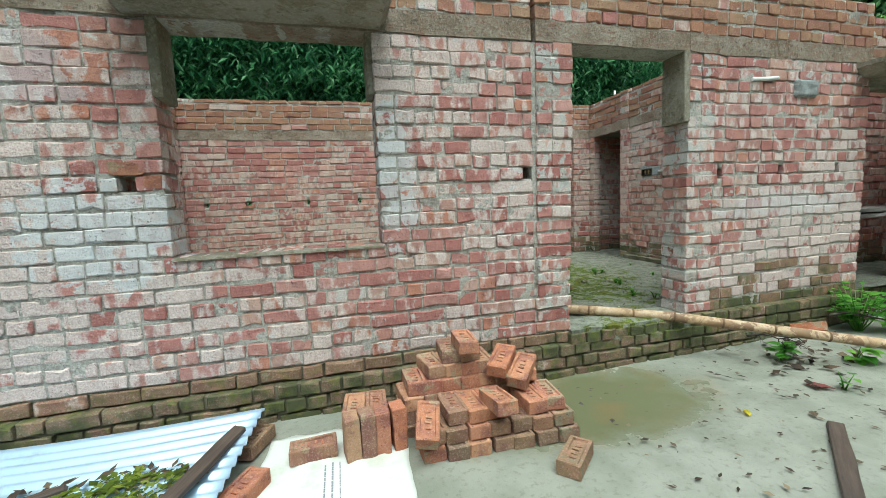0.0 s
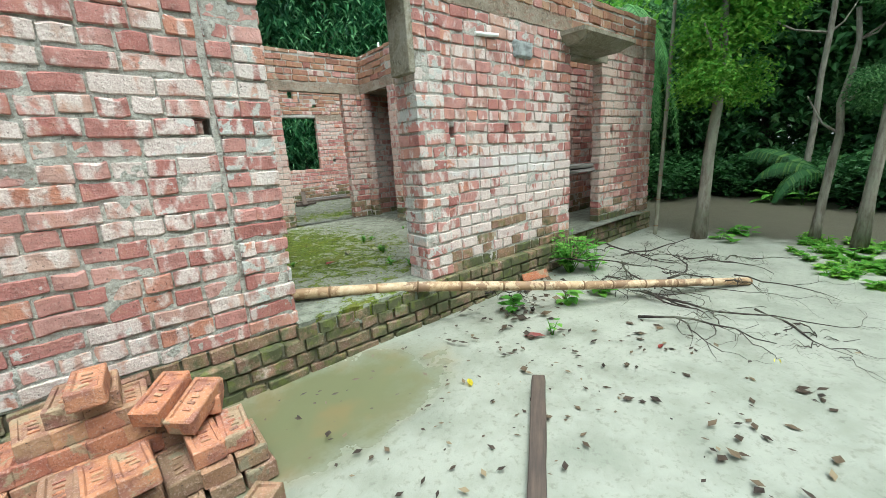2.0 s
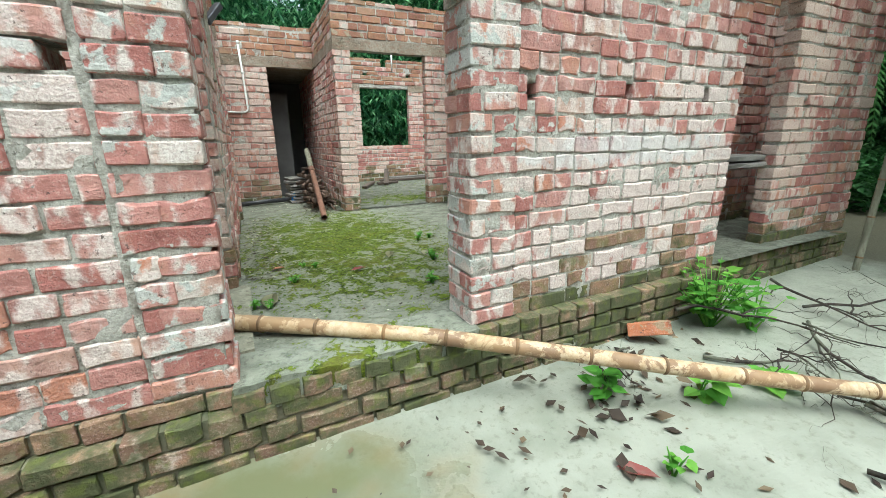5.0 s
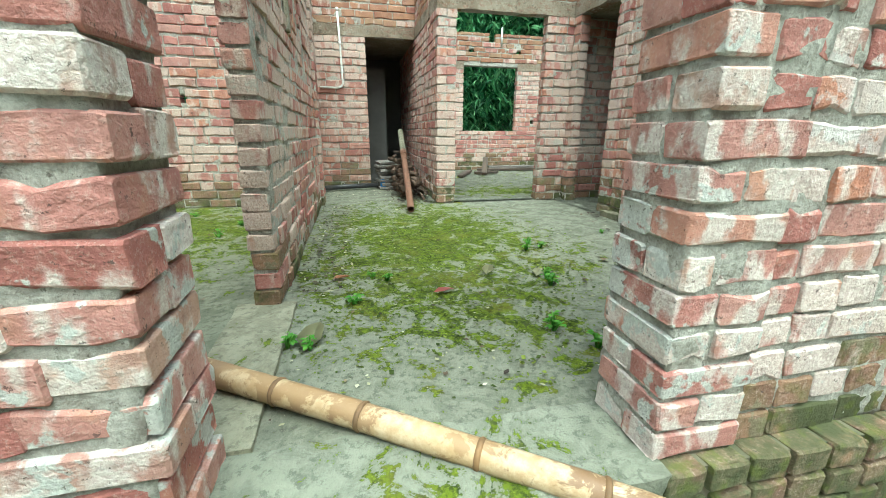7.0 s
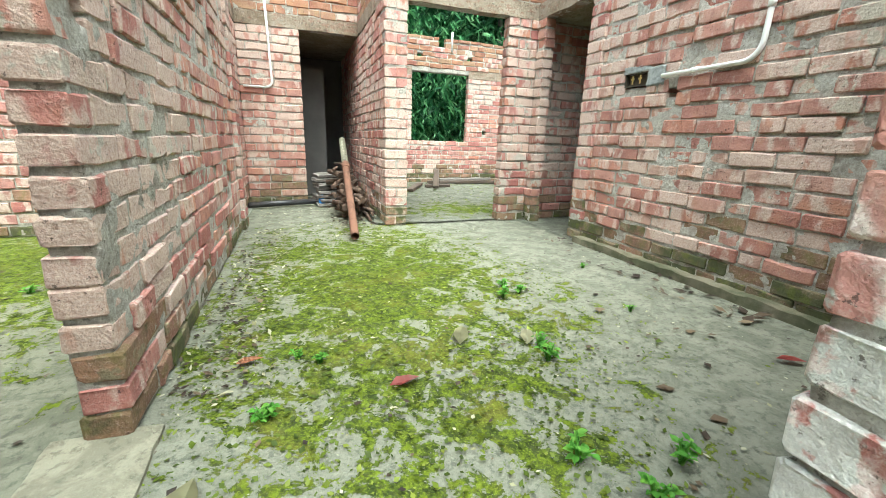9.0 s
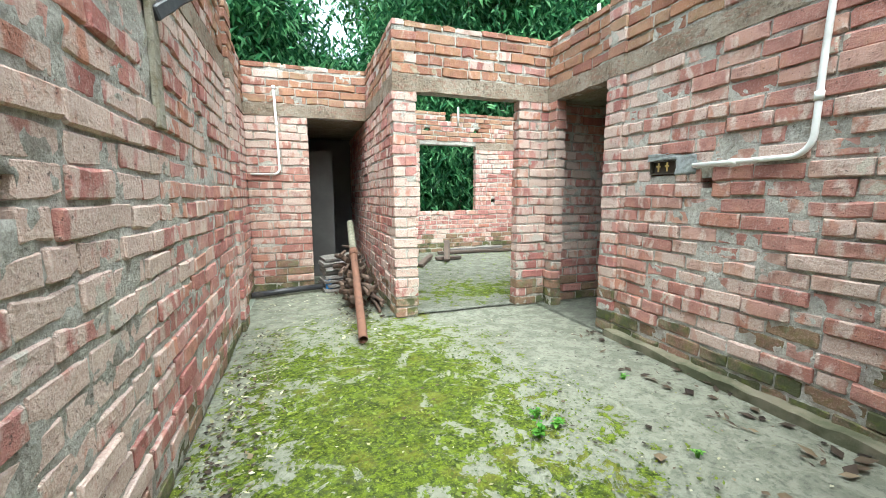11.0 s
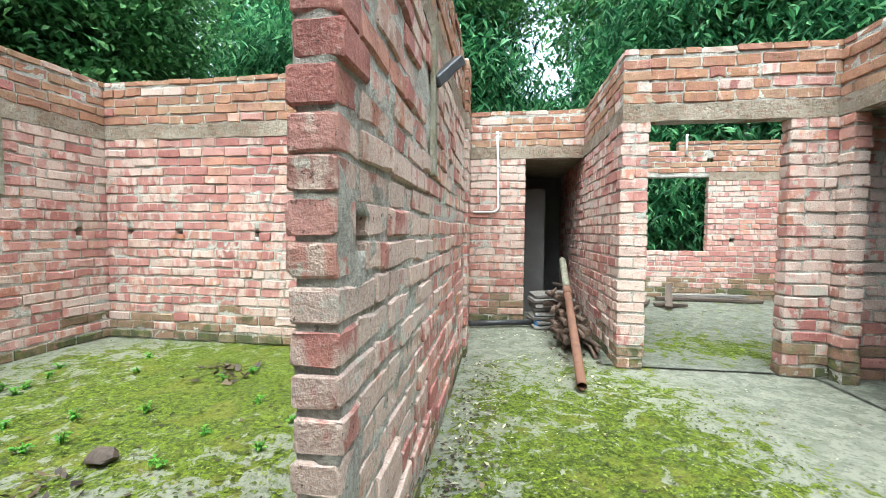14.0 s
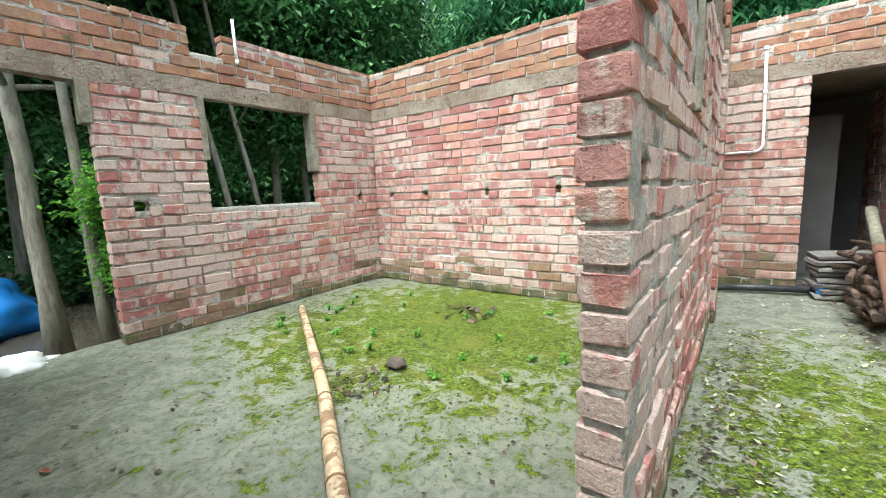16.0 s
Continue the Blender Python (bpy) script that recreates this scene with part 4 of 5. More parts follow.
tree(-4.75, 0.92, 5.0, 'broad', 0, 0.085, (-0.3, 0.0), ((0, 0, 1.0, 0.55),), label="slim grey tree trunk standing in flood water")
tree(-4.62, 1.27, 5.2, 'broad', 1, 0.06, (-0.6, 0.05), ((0, 0, 1.0, 0.55),), label="slim grey tree trunk standing in flood water")
tree(-5.5, 3.17, 5.0, 'broad', 2, 0.05, (-0.1, -0.7), ((0, 0, 1.0, 0.5),), label="slim leaning tree trunk in the woods")
tree(-5.5, 3.62, 5.0, 'broad', 0, 0.045, (-0.1, -0.8), ((0, 0, 1.0, 0.5),), label="slim leaning tree trunk in the woods")
tree(-4.5, 1.5, 1.6, 'fresh', 1, 0.02, (0.05, 0.0), ((0, 0, 0.6, 0.32), (0, 0, 0.95, 0.4)), label="leafy sapling growing at the wall corner")
for i, (x, y, h, sc) in enumerate(((9.0, -4.6, 3.4, 1.0), (10.4, 2.6, 3.8, 1.0), (8.0, 2.4, 3.6, 0.9))):
    tree(x, y, h, 'fresh' if i % 2 == 0 else 'broad', i % 3, 0.05, (0.2, 0.1), ((0, 0, 0.45, sc * 0.7), (0.3, 0.3, 0.75, sc * 0.8), (-0.2, -0.3, 1.0, sc * 0.9)))

# ---- more materials for the things ----
n = Nodes("dry_bamboo")
a, b, c = n.noise(9, 5, 0.7, dist=0.6), n.noise(30, 5, 0.7), n.noise(2.5, 4)
k = n.mix(n.ramp(b, 0.35, 0.65), (0.40, 0.27, 0.15), (0.54, 0.42, 0.28))
k = n.mix(n.math('MULTIPLY', n.ramp(a, 0.47, 0.54), 0.85), k, (0.17, 0.09, 0.045))
k = n.mix(n.math('MULTIPLY', n.ramp(c, 0.45, 0.65), 0.5), k, (0.42, 0.27, 0.13))
n.bump(n.math('ADD', a, b), 0.4, 0.004)
M_BAMBOO = n.done(k, 0.6)
M_GREYPOLE = bark_material("grey_pole", (0.26, 0.25, 0.19), (0.15, 0.14, 0.10))
M_DARKWOOD = wood_material("wet_dark_wood", (0.10, 0.07, 0.05), (0.045, 0.032, 0.026), 0.6, (14, 14, 1))
M_GREYWOOD = wood_material("grey_board", (0.24, 0.22, 0.20), (0.11, 0.10, 0.09), 0.8, (2, 30, 30))
M_LOG = wood_material("firewood", (0.15, 0.09, 0.06), (0.05, 0.034, 0.026), 0.85, (14, 14, 1))
M_TWIG = bark_material("dead_twig", (0.07, 0.055, 0.045), (0.03, 0.025, 0.022))


def plain(name, colour, rough=0.5, metal=0.0, dirt=(0.2, 0.18, 0.14), amount=0.4, scale=9):
    n = Nodes(name)
    d = n.noise(scale, 5, 0.65)
    n.bump(n.noise(60, 4), 0.15, 0.003)
    return n.done(n.mix(n.math('MULTIPLY', n.ramp(d, 0.48, 0.7), amount), colour, dirt), rough, metal)


M_PVC = plain("white_pvc", (0.78, 0.78, 0.75), 0.4, dirt=(0.45, 0.42, 0.36), amount=0.5)
M_RUST = plain("rusty_pipe", (0.15, 0.07, 0.042), 0.85, 0.0, (0.07, 0.035, 0.025), 0.75, 14)
M_BLACK = plain("black_plastic", (0.03, 0.03, 0.034), 0.45, dirt=(0.14, 0.13, 0.11))
M_BLUE = plain("blue_plastic", (0.03, 0.22, 0.62), 0.4, dirt=(0.06, 0.12, 0.22), amount=0.3)
M_TIN = plain("weathered_tin", (0.52, 0.68, 0.84), 0.3, 0.45, (0.28, 0.34, 0.38), 0.5, 4)
M_SACK = plain("white_sack", (0.60, 0.62, 0.57), 0.6, dirt=(0.42, 0.42, 0.33), amount=0.6, scale=6)
M_INK = plain("faded_print", (0.22, 0.24, 0.26), 0.7, dirt=(0.5, 0.5, 0.48), amount=0.6, scale=60)
M_BRASS = plain("brass", (0.55, 0.42, 0.16), 0.4, 0.8)
M_BOX = plain("dull_metal_box", (0.07, 0.06, 0.045), 0.6, 0.4)
M_DEAD = leaf_material("dead_leaves", [(0.0, (0.03, 0.022, 0.018)), (0.5, (0.07, 0.05, 0.035)), (0.85, (0.14, 0.10, 0.06)), (1.0, (0.26, 0.2, 0.12))], 0.1)
M_PALE_BIT = leaf_material("pale_litter", [(0.0, (0.16, 0.15, 0.07)), (0.5, (0.34, 0.33, 0.20)), (1.0, (0.5, 0.48, 0.36))], 0.1)
M_MOSS_TUFT = leaf_material("moss_tufts", [(0.0, (0.035, 0.055, 0.006)), (0.5, (0.10, 0.14, 0.012)), (1.0, (0.22, 0.26, 0.04))], 0.2)
M_RED_LEAF = plain("red_leaf", (0.28, 0.05, 0.04), 0.5)
M_YELLOW_LEAF = plain("yellow_leaf", (0.72, 0.62, 0.05), 0.5, amount=0.1)
n = Nodes("pond_water")
n.bump(n.noise(7, 3), 0.12, 0.01)
M_WATER = n.done(n.mix(n.noise(2), (0.06, 0.05, 0.035), (0.10, 0.085, 0.06)), 0.06)


# ---- loose bricks ----
def frog_brick(seed, material):
    """A loose brick with the shallow frog pressed into its top and bars of worn lettering in it."""
    r = random.Random(seed)
    bm = box_bm(-0.119, 0.119, -0.0575, 0.0575, -0.0375, 0.0375)
    bmesh.ops.bevel(bm, geom=bm.edges[:], offset=0.005, segments=1, affect='EDGES')
    top = max(bm.faces, key=lambda f: f.calc_center_median().z)
    bmesh.ops.inset_region(bm, faces=[top], thickness=0.02, depth=0)
    inner = bmesh.ops.inset_region(bm, faces=[top], thickness=0.006, depth=-0.009)
    for i in range(4):
        x = -0.055 + i * 0.034
        bmesh.ops.create_cube(bm, size=1, matrix=Matrix.Translation((x, r.uniform(-0.004, 0.004), 0.031)) @ Matrix.Rotation(r.uniform(-0.2, 0.2), 4, 'Z') @ Matrix.Diagonal((0.012, 0.032, 0.008, 1)))
    for v in bm.verts:
        v.co += Vector([r.uniform(-0.0025, 0.0025) for _ in range(3)])
        if r.random() < 0.05:
            v.co *= 0.96
    return from_bm("loose_brick", bm, material)


LOOSE = [frog_brick(k, M_BRICK_NEW) for k in range(7)]
MUDDY = [frog_brick(k, M_BRICK_MUDDY) for k in range(7)]
pile = random.Random(5)


def loose(x, y, z, rx=0, ry=0, rz=0, group="pile of loose bricks", label="orange-red loose brick stacked on a pile in the mud"):
    ob = new("loose_brick", pile.choice(MUDDY if z < GZ + 0.17 and ry == 0 and pile.random() < 0.8 else LOOSE))
    ob.matrix_basis = pose(x, y, z, rx, ry, rz)
    return tagged(ob, label, "brick", group)


H, GZ = 0.075, -0.312
for row_y, columns in ((-0.66, [(-1.15, 2), (-1.03, 3), (-0.905, 3), (-0.785, 3), (-0.66, 2), (-0.535, 3), (-0.41, 3)]),
                       (-0.41, [(-1.24, 4), (-1.115, 5), (-0.99, 6), (-0.865, 6), (-0.745, 5), (-0.62, 4), (-0.5, 3)])):
    for x, layers in columns:
        for k in range(layers):
            s = 0.03 * k if row_y < -0.5 else 0.015 * k
            loose(x + pile.uniform(-0.008, 0.008) + (x + 0.8) * -0.05 * k, row_y + s + 0.05 * (x + 0.8) * -1 + pile.uniform(-0.012, 0.012), GZ + H * (k + 0.5), 0, 0, 90 + pile.uniform(-3, 3) + (pile.uniform(-6, 6) if k == layers - 1 else 0))
loose(-0.87, -0.42, GZ + H * 6.5, 0, 0, 86)
for x, y, z, a, b, c in ((-0.66, -0.47, 0.052, 4, -12, 52), (-0.56, -0.53, 0.0, 4, -16, 48), (-0.5, -0.42, -0.045, 4, 6, 75),
                         (-1.17, -0.72, -0.115, 6, -20, 75), (-0.79, -0.72, -0.055, 0, 5, 95)):
    loose(x, y, z, a, b, c)
for k, x in enumerate((-1.545, -1.465, -1.385, -1.30)):
    loose(x, -0.585 + 0.01 * k, GZ + 0.122, 84 + pile.uniform(-4, 4), 90, 90 + pile.uniform(-10, 10), label="brick standing on end beside the pile")
for x in (-1.52, -1.40):
    for k in range(3):
        loose(x, -0.43, GZ + H * (k + 0.5) + 0.006, 0, 0, 88 + pile.uniform(-5, 5))
loose(-0.5, -0.98, -0.27, 0, 0, 42, "loose bricks", "single muddy brick lying in the wet yard")
loose(-1.74, -0.52, -0.255, 0, 0, 4, "loose bricks", "weathered brick holding down a white sack")
loose(-2.06, -0.33, -0.262, 0, 0, 68, "loose bricks", "brick propping up the tin sheet")
loose(-2.03, -0.74, -0.262, 0, 0, 64, "loose bricks", "brick propping up the tin sheet")
loose(2.28, -0.16, -0.20, 20, 14, 130, "loose bricks", "broken brick lying in the weeds")


# ---- tin sheet, sack, boards in the yard ----
def tin_sheet():
    nu, nv = 14, 90
    verts, faces = [], []
    for i in range(nu + 1):
        for j in range(nv + 1):
            u, v = i / nu, j / nv
            x = -3.95 + u * (1.93 - 0.12 * (1 - v))
            y = -1.25 + v * 1.06 + 0.12 * (1 - u)
            z = -0.235 + 0.045 * u + 0.04 * v + 0.012 * math.sin(v * 1.06 / 0.076 * 2 * math.pi) + 0.012 * math.sin(u * 5 + v * 2)
            verts.append((x, y, z))
    for i in range(nu):
        for j in range(nv):
            a = i * (nv + 1) + j
            faces.append((a, a + nv + 1, a + nv + 2, a + 1))
    ob = part("tin_sheet", mesh_of("tin_sheet", verts, faces, M_TIN, True))
    mod = ob.modifiers.new("thickness", 'SOLIDIFY')
    mod.thickness = 0.002
    return tagged(ob, "pale blue corrugated tin sheet propped on bricks", "tin sheet")


tin_sheet()


def sack():
    nu, nv = 30, 30
    verts, faces = [], []
    for i in range(nu + 1):
        for j in range(nv + 1):
            u, v = i / nu, j / nv
            wob = 0.03 * noise.noise(Vector((u * 4, v * 4, 7)))
            x = -2.03 + u * 0.74 + 0.05 * v + wob
            y = -1.12 + v * 0.82 + 0.1 * u * (1 - v) + wob * 1.2
            z = -0.302 + 0.010 + 0.012 * noise.noise(Vector((u * 7, v * 9, 2))) + 0.006 * noise.noise(Vector((u * 20, v * 17, 5)))
            verts.append((x, y, z))
    for i in range(nu):
        for j in range(nv):
            a = i * (nv + 1) + j
            faces.append((a, a + nv + 1, a + nv + 2, a + 1))
    root = part("sack", mesh_of("sack", verts, faces, M_SACK, True))
    mod = root.modifiers.new("thickness", 'SOLIDIFY')
    mod.thickness = 0.004
    tagged(root, "empty white woven sack lying flat in mud", "sack")
    for k, (x, w) in enumerate(((-1.68, 0.012), (-1.645, 0.014), (-1.61, 0.008))):
        bm = bmesh.new()
        y = -1.0
        while y < -0.62:
            ln = rng.uniform(0.006, 0.02)
            bmesh.ops.create_cube(bm, size=1, matrix=Matrix.Translation((x, y, -0.283)) @ Matrix.Diagonal((w * 0.6, ln, 0.002, 1)))
            y += ln + 0.006
        tagged(part("print", bm, M_INK, root, "faded grey printing"), kind="stuff")


sack()


def board(name, p, q, w, t, material, label, category, up=(0, 0, 1), seed=0, group="", taper=1.0):
    """A worn board from p to q."""
    r = random.Random(seed)
    p, q = Vector(p), Vector(q)
    d = (q - p).normalized()
    side = d.cross(Vector(up)).normalized()
    top = side.cross(d)
    ln = (q - p).length
    bm = bmesh.new()
    rings = []
    for i in range(7):
        f = i / 6
        k = 1 + (taper - 1) * f
        c = Vector((0, 0, f * ln))
        e = [r.uniform(-0.1, 0.1) for _ in range(4)]
        rings.append([bm.verts.new(c + Vector((sx * w / 2 * k * (1 + e[n]), sy * t / 2 * (1 + e[n]), r.uniform(-0.01, 0.01) if i in (0, 6) else 0))) for n, (sx, sy) in enumerate(((-1, -1), (1, -1), (1, 1), (-1, 1)))])
    for a, b in zip(rings, rings[1:]):
        for k in range(4):
            bm.faces.new((a[k], a[(k + 1) % 4], b[(k + 1) % 4], b[k]))
    bm.faces.new(rings[0][::-1])
    bm.faces.new(rings[-1])
    bmesh.ops.bevel(bm, geom=bm.edges[:], offset=min(w, t) * 0.12, segments=1, affect='EDGES')
    ob = part(name, bm, material)
    m = Matrix((side, top, d)).transposed().to_4x4()
    m.translation = p
    ob.matrix_basis = m
    return tagged(ob, label, category, group)


board("plank", (0.97, -1.15, -0.285), (0.12, -1.76, -0.285), 0.072, 0.033, M_DARKWOOD, "narrow wet dark plank lying in the mud", "plank", seed=2)
board("plank", (-2.1, -0.42, -0.128), (-2.36, -1.2, -0.14), 0.07, 0.03, M_DARKWOOD, "dark wet plank lying on the tin sheet", "plank", seed=3)
board("plank", (-3.3, -0.85, -0.172), (-2.75, -0.62, -0.165), 0.05, 0.02, M_DARKWOOD, "short dark stick on the tin sheet", "plank", seed=4)


def bamboo_pole(points, radius, label, seed=0, nodes=0.32, material=None):
    """A bamboo pole with a swollen ring at every node; the cut end is hollow."""
    r = random.Random(seed)
    pts = [Vector(p) for p in points]
    fine = []
    for a, b in zip(pts, pts[1:]):
        steps = max(2, int((b - a).length / 0.04))
        fine += [a.lerp(b, k / steps) for k in range(steps)]
    fine.append(pts[-1])
    root = new("bamboo_pole")
    root.location = pts[0]
    tagged(root, label, "bamboo pole", "bamboo poles")
    part("pole", tube_bm([p - pts[0] for p in fine], [radius * (1 - 0.25 * i / len(fine)) * r.uniform(0.985, 1.015) for i in range(len(fine))], 12), material or M_BAMBOO, root)
    run, nxt = 0.0, nodes * 0.4
    for i in range(1, len(fine)):
        run += (fine[i] - fine[i - 1]).length
        if run > nxt:
            nxt += nodes * r.uniform(0.8, 1.2)
            d = (fine[i] - fine[i - 1]).normalized()
            c = fine[i] - pts[0]
            q = radius * (1 - 0.25 * i / len(fine))
            part("node", tube_bm([c - d * 0.008, c - d * 0.003, c + d * 0.003, c + d * 0.008], [q * 1.01, q * 1.1, q * 1.1, q * 1.01], 12), M_DARKBAMBOO, root)


M_DARKBAMBOO = wood_material("bamboo_node", (0.25, 0.14, 0.06), (0.12, 0.07, 0.035), 0.7, (3, 3, 3))
bamboo_pole([(-0.22, 0.675, 0.07), (0.4, 0.29, 0.05), (0.93, -0.055, 0.025), (2.1, -0.80, -0.115), (3.35, -1.575, -0.243)], 0.041, "long peeled bamboo pole lying across the doorway into the yard", 1)
bamboo_pole([(-0.54, 0.85, 0.05), (-1.56, 1.52, 0.048), (-3.18, 2.46, 0.05)], 0.04, "yellow bamboo pole lying on the mossy floor", 2)
bamboo_pole([(5.02, -0.14, -0.32), (5.2, -0.12, 1.2), (5.36, -0.1, 3.3)], 0.026, "thin grey bamboo pole standing at the house corner", 3, 0.4, M_GREYPOLE)


# ---- brushwood, weeds and litter in the yard ----
def twig(parent, p, heading, length, radius, r, depth=0, floor=-0.3):
    """A bent stick; its side twigs are parts of the branch that it belongs to."""
    pts, rad = [Vector(p)], [radius]
    a, z, side = heading, p[2], []
    n_pts = 7
    for i in range(n_pts):
        a += r.uniform(-0.55, 0.55)
        z = max(floor, z + r.uniform(-0.025, 0.022))
        pts.append(pts[-1] + Vector((math.cos(a), math.sin(a), 0)) * length / n_pts)
        pts[-1].z = z
        rad.append(radius * (1 - 0.75 * (i + 1) / n_pts))
        if depth < 2 and r.random() < 0.5:
            side.append((pts[-1].copy(), a + r.choice((-1, 1)) * r.uniform(0.5, 1.1), length * r.uniform(0.3, 0.6), rad[-1] * 0.75))
    ob = part("branch" if parent is None else "twig", tube_bm(pts, rad, 5), M_TWIG, parent)
    for q in side:
        twig(parent or ob, *q, r, depth + 1, floor)
    return ob


br = random.Random(14)
for x, y, a, ln, z in ((2.35, -0.45, -0.5, 1.0, -0.26), (3.2, -0.55, -2.2, 1.3, -0.2), (2.5, -1.05, -1.1, 1.2, -0.22), (2.9, -1.1, -0.7, 1.1, -0.2), (3.5, -0.4, -0.9, 1.2, -0.22),
                       (2.1, -1.2, -0.9, 0.8, -0.27), (2.75, -1.75, -2.4, 0.7, -0.27), (3.7, -0.1, -1.5, 0.9, -0.15), (2.45, -0.2, 0.1, 0.9, -0.1)):
    tagged(twig(None, (x, y, z), a, ln, 0.011, br, floor=-0.285), "dead dark branch with forked twigs on wet mud", "branch", "brushwood by the house")
for k in range(16):
    tagged(twig(None, (br.uniform(2.3, 3.6), br.uniform(-1.5, -0.5), br.uniform(-0.24, -0.08)), br.uniform(-2.6, 0.4), br.uniform(0.35, 0.75), 0.007, br, floor=-0.285), "thin dead forked twig in a tangle", "branch", "brushwood by the house")
for x, y, a, ln in ((1.55, -0.2, -0.4, 0.35), (1.75, -0.25, -1.2, 0.3), (1.6, -0.16, 0.6, 0.3)):
    tagged(twig(None, (x, y, -0.17), a, ln, 0.009, br, floor=-0.28), "short dead twig against the plinth", "branch", "brushwood by the house")


def weed(x, y, z, height, leaf, count, seed, label="leafy green weed growing from the mud", broad=0.55, material=None):
    r = random.Random(seed)
    root = new("weed")
    root.location = (x, y, z)
    tagged(root, label, "plant", "weeds")
    stems = bmesh.new()
    verts, faces = [], []
    for _ in range(max(2, count // 6)):
        a = r.uniform(0, 6.28)
        tip = Vector((math.cos(a), math.sin(a), 0)) * height * r.uniform(0.2, 0.6) + Vector((0, 0, height * r.uniform(0.55, 1)))
        tube_bm([(0, 0, -0.02), tip * 0.5 + Vector((0, 0, 0.05 * height)), tip], [0.006, 0.004, 0.002], 5, bm=stems)
        for _ in range(6):
            f = r.uniform(0.3, 1)
            p = tip * f
            b = r.uniform(0, 6.28)
            d = Vector((math.cos(b), math.sin(b), r.uniform(-0.35, 0.5))).normalized()
            s = d.cross(Vector((0, 0, 1))).normalized()
            ln = leaf * r.uniform(0.5, 1.2)
            w = ln * broad
            u = s.cross(d)
            p = p + d * ln * 0.25
            k = len(verts)
            verts += [p, p + d * ln * 0.25 + s * w * 0.85 + u * ln * 0.05, p + d * ln * 0.6 + s * w * 0.7 + u * ln * 0.04, p + d * ln - u * ln * 0.12, p + d * ln * 0.6 - s * w * 0.7 + u * ln * 0.04, p + d * ln * 0.25 - s * w * 0.85 + u * ln * 0.05, p + d * ln * 0.5 - u * ln * 0.04]
            faces += [(k, k + 1, k + 6), (k + 1, k + 2, k + 6), (k + 2, k + 3, k + 6), (k + 3, k + 4, k + 6), (k + 4, k + 5, k + 6), (k + 5, k, k + 6)]
    tagged(part("stem", stems, material or M_WEED, root), kind="stuff")
    part("foliage", mesh_of("foliage", verts, faces, material or M_WEED), None, root)


weed(2.78, -0.22, -0.29, 0.46, 0.065, 190, 1, "broad-leaved green weed among dead branches")
weed(2.95, -0.38, -0.29, 0.36, 0.075, 70, 2, "broad-leaved green weed among dead branches")
weed(3.4, 0.0, -0.29, 0.3, 0.10, 14, 3)
weed(1.62, -0.42, -0.30, 0.17, 0.09, 18, 4)
weed(2.05, -0.62, -0.30, 0.16, 0.09, 14, 5)
weed(2.4, -0.75, -0.30, 0.15, 0.08, 24, 6)
weed(1.5, -0.88, -0.30, 0.13, 0.05, 8, 7)
green = 0
while green < 110:
    x, y = br.uniform(3.7, 5.7), br.uniform(-2.9, -1.5)
    if y < -1.62 - 0.5 * max(0.0, 4.75 - x):
        green += 1
        weed(x, y, -0.30, br.uniform(0.06, 0.12), 0.06, 36, 20 + green, "low bright green ground weed", 0.5, M_BRIGHT_LEAF)
for x, y in ((8.9, -0.7), (8.7, -1.15)):
    weed(x, y, -0.31, 0.3, 0.26, 10, int(x * 9), "broad-leaved plant under the trees", 0.3)
for k in range(6):
    weed(4.75 + br.uniform(0, 0.8), -1.0 + br.uniform(-0.15, 0.15), -0.30, 0.12, 0.10, 14, 50 + k, "low bright green ground weed")
for x, y, s in ((1.5, 1.3, 0.10), (1.48, 1.2, 0.11), (0.6, 1.45, 0.07), (0.52, 1.5, 0.06), (0.16, 0.78, 0.10), (0.42, 1.15, 0.09), (1.25, 0.72, 0.11), (1.52, 0.62, 0.11), (1.35, 0.55, 0.10), (1.75, 1.9, 0.09), (1.62, 1.85, 0.11), (1.7, 2.0, 0.09), (0.25, 0.75, 0.08), (2.2, 1.5, 0.06), (2.45, 2.2, 0.06)):
    weed(x, y, 0.0, s * 0.65, s * 0.26, 30, int(x * 97 + y * 31), "small green weed on the mossy floor", 0.45)
for k in range(26):
    weed(-2.0 + br.uniform(-1.3, 1.5), 2.9 + br.uniform(-0.9, 0.9), 0.0, 0.06, 0.028, 24, 300 + k, "small green weed on the mossy floor", 0.45)


def litter(name, count, area, size, material, z, seed, label, tilt=0.08, narrow=0.26, shape=None):
    """Scattered fallen leaves or tufts, each one a bent blade."""
    r = random.Random(seed)
    verts, faces = [], []
    made = 0
    while made < count:
        x, y = r.uniform(area[0], area[1]), r.uniform(area[2], area[3])
        if shape and not shape(x, y, r):
            continue
        made += 1
        a = r.uniform(0, 6.28)
        d = Vector((math.cos(a), math.sin(a), r.uniform(-0.1, 1) * tilt))
        s = Vector((-math.sin(a), math.cos(a), r.uniform(-1, 1) * tilt))
        ln = size * r.uniform(0.4, 1.4) ** 1.3
        w = ln * narrow * r.uniform(0.6, 1.3)
        p = Vector((x, y, z + r.uniform(0.003, 0.012)))
        k = len(verts)
        verts += [p, p + d * ln * 0.4 + s * w + Vector((0, 0, 0.1 * w)), p + d * ln, p + d * ln * 0.45 - s * w + Vector((0, 0, 0.1 * w)), p + d * ln * 0.45]
        faces += [(k, k + 1, k + 4), (k + 1, k + 2, k + 4), (k + 2, k + 3, k + 4), (k + 3, k, k + 4)]
    ob = part(name, mesh_of(name, verts, faces, material))
    return tagged(ob, label, "litter", kind="stuff")


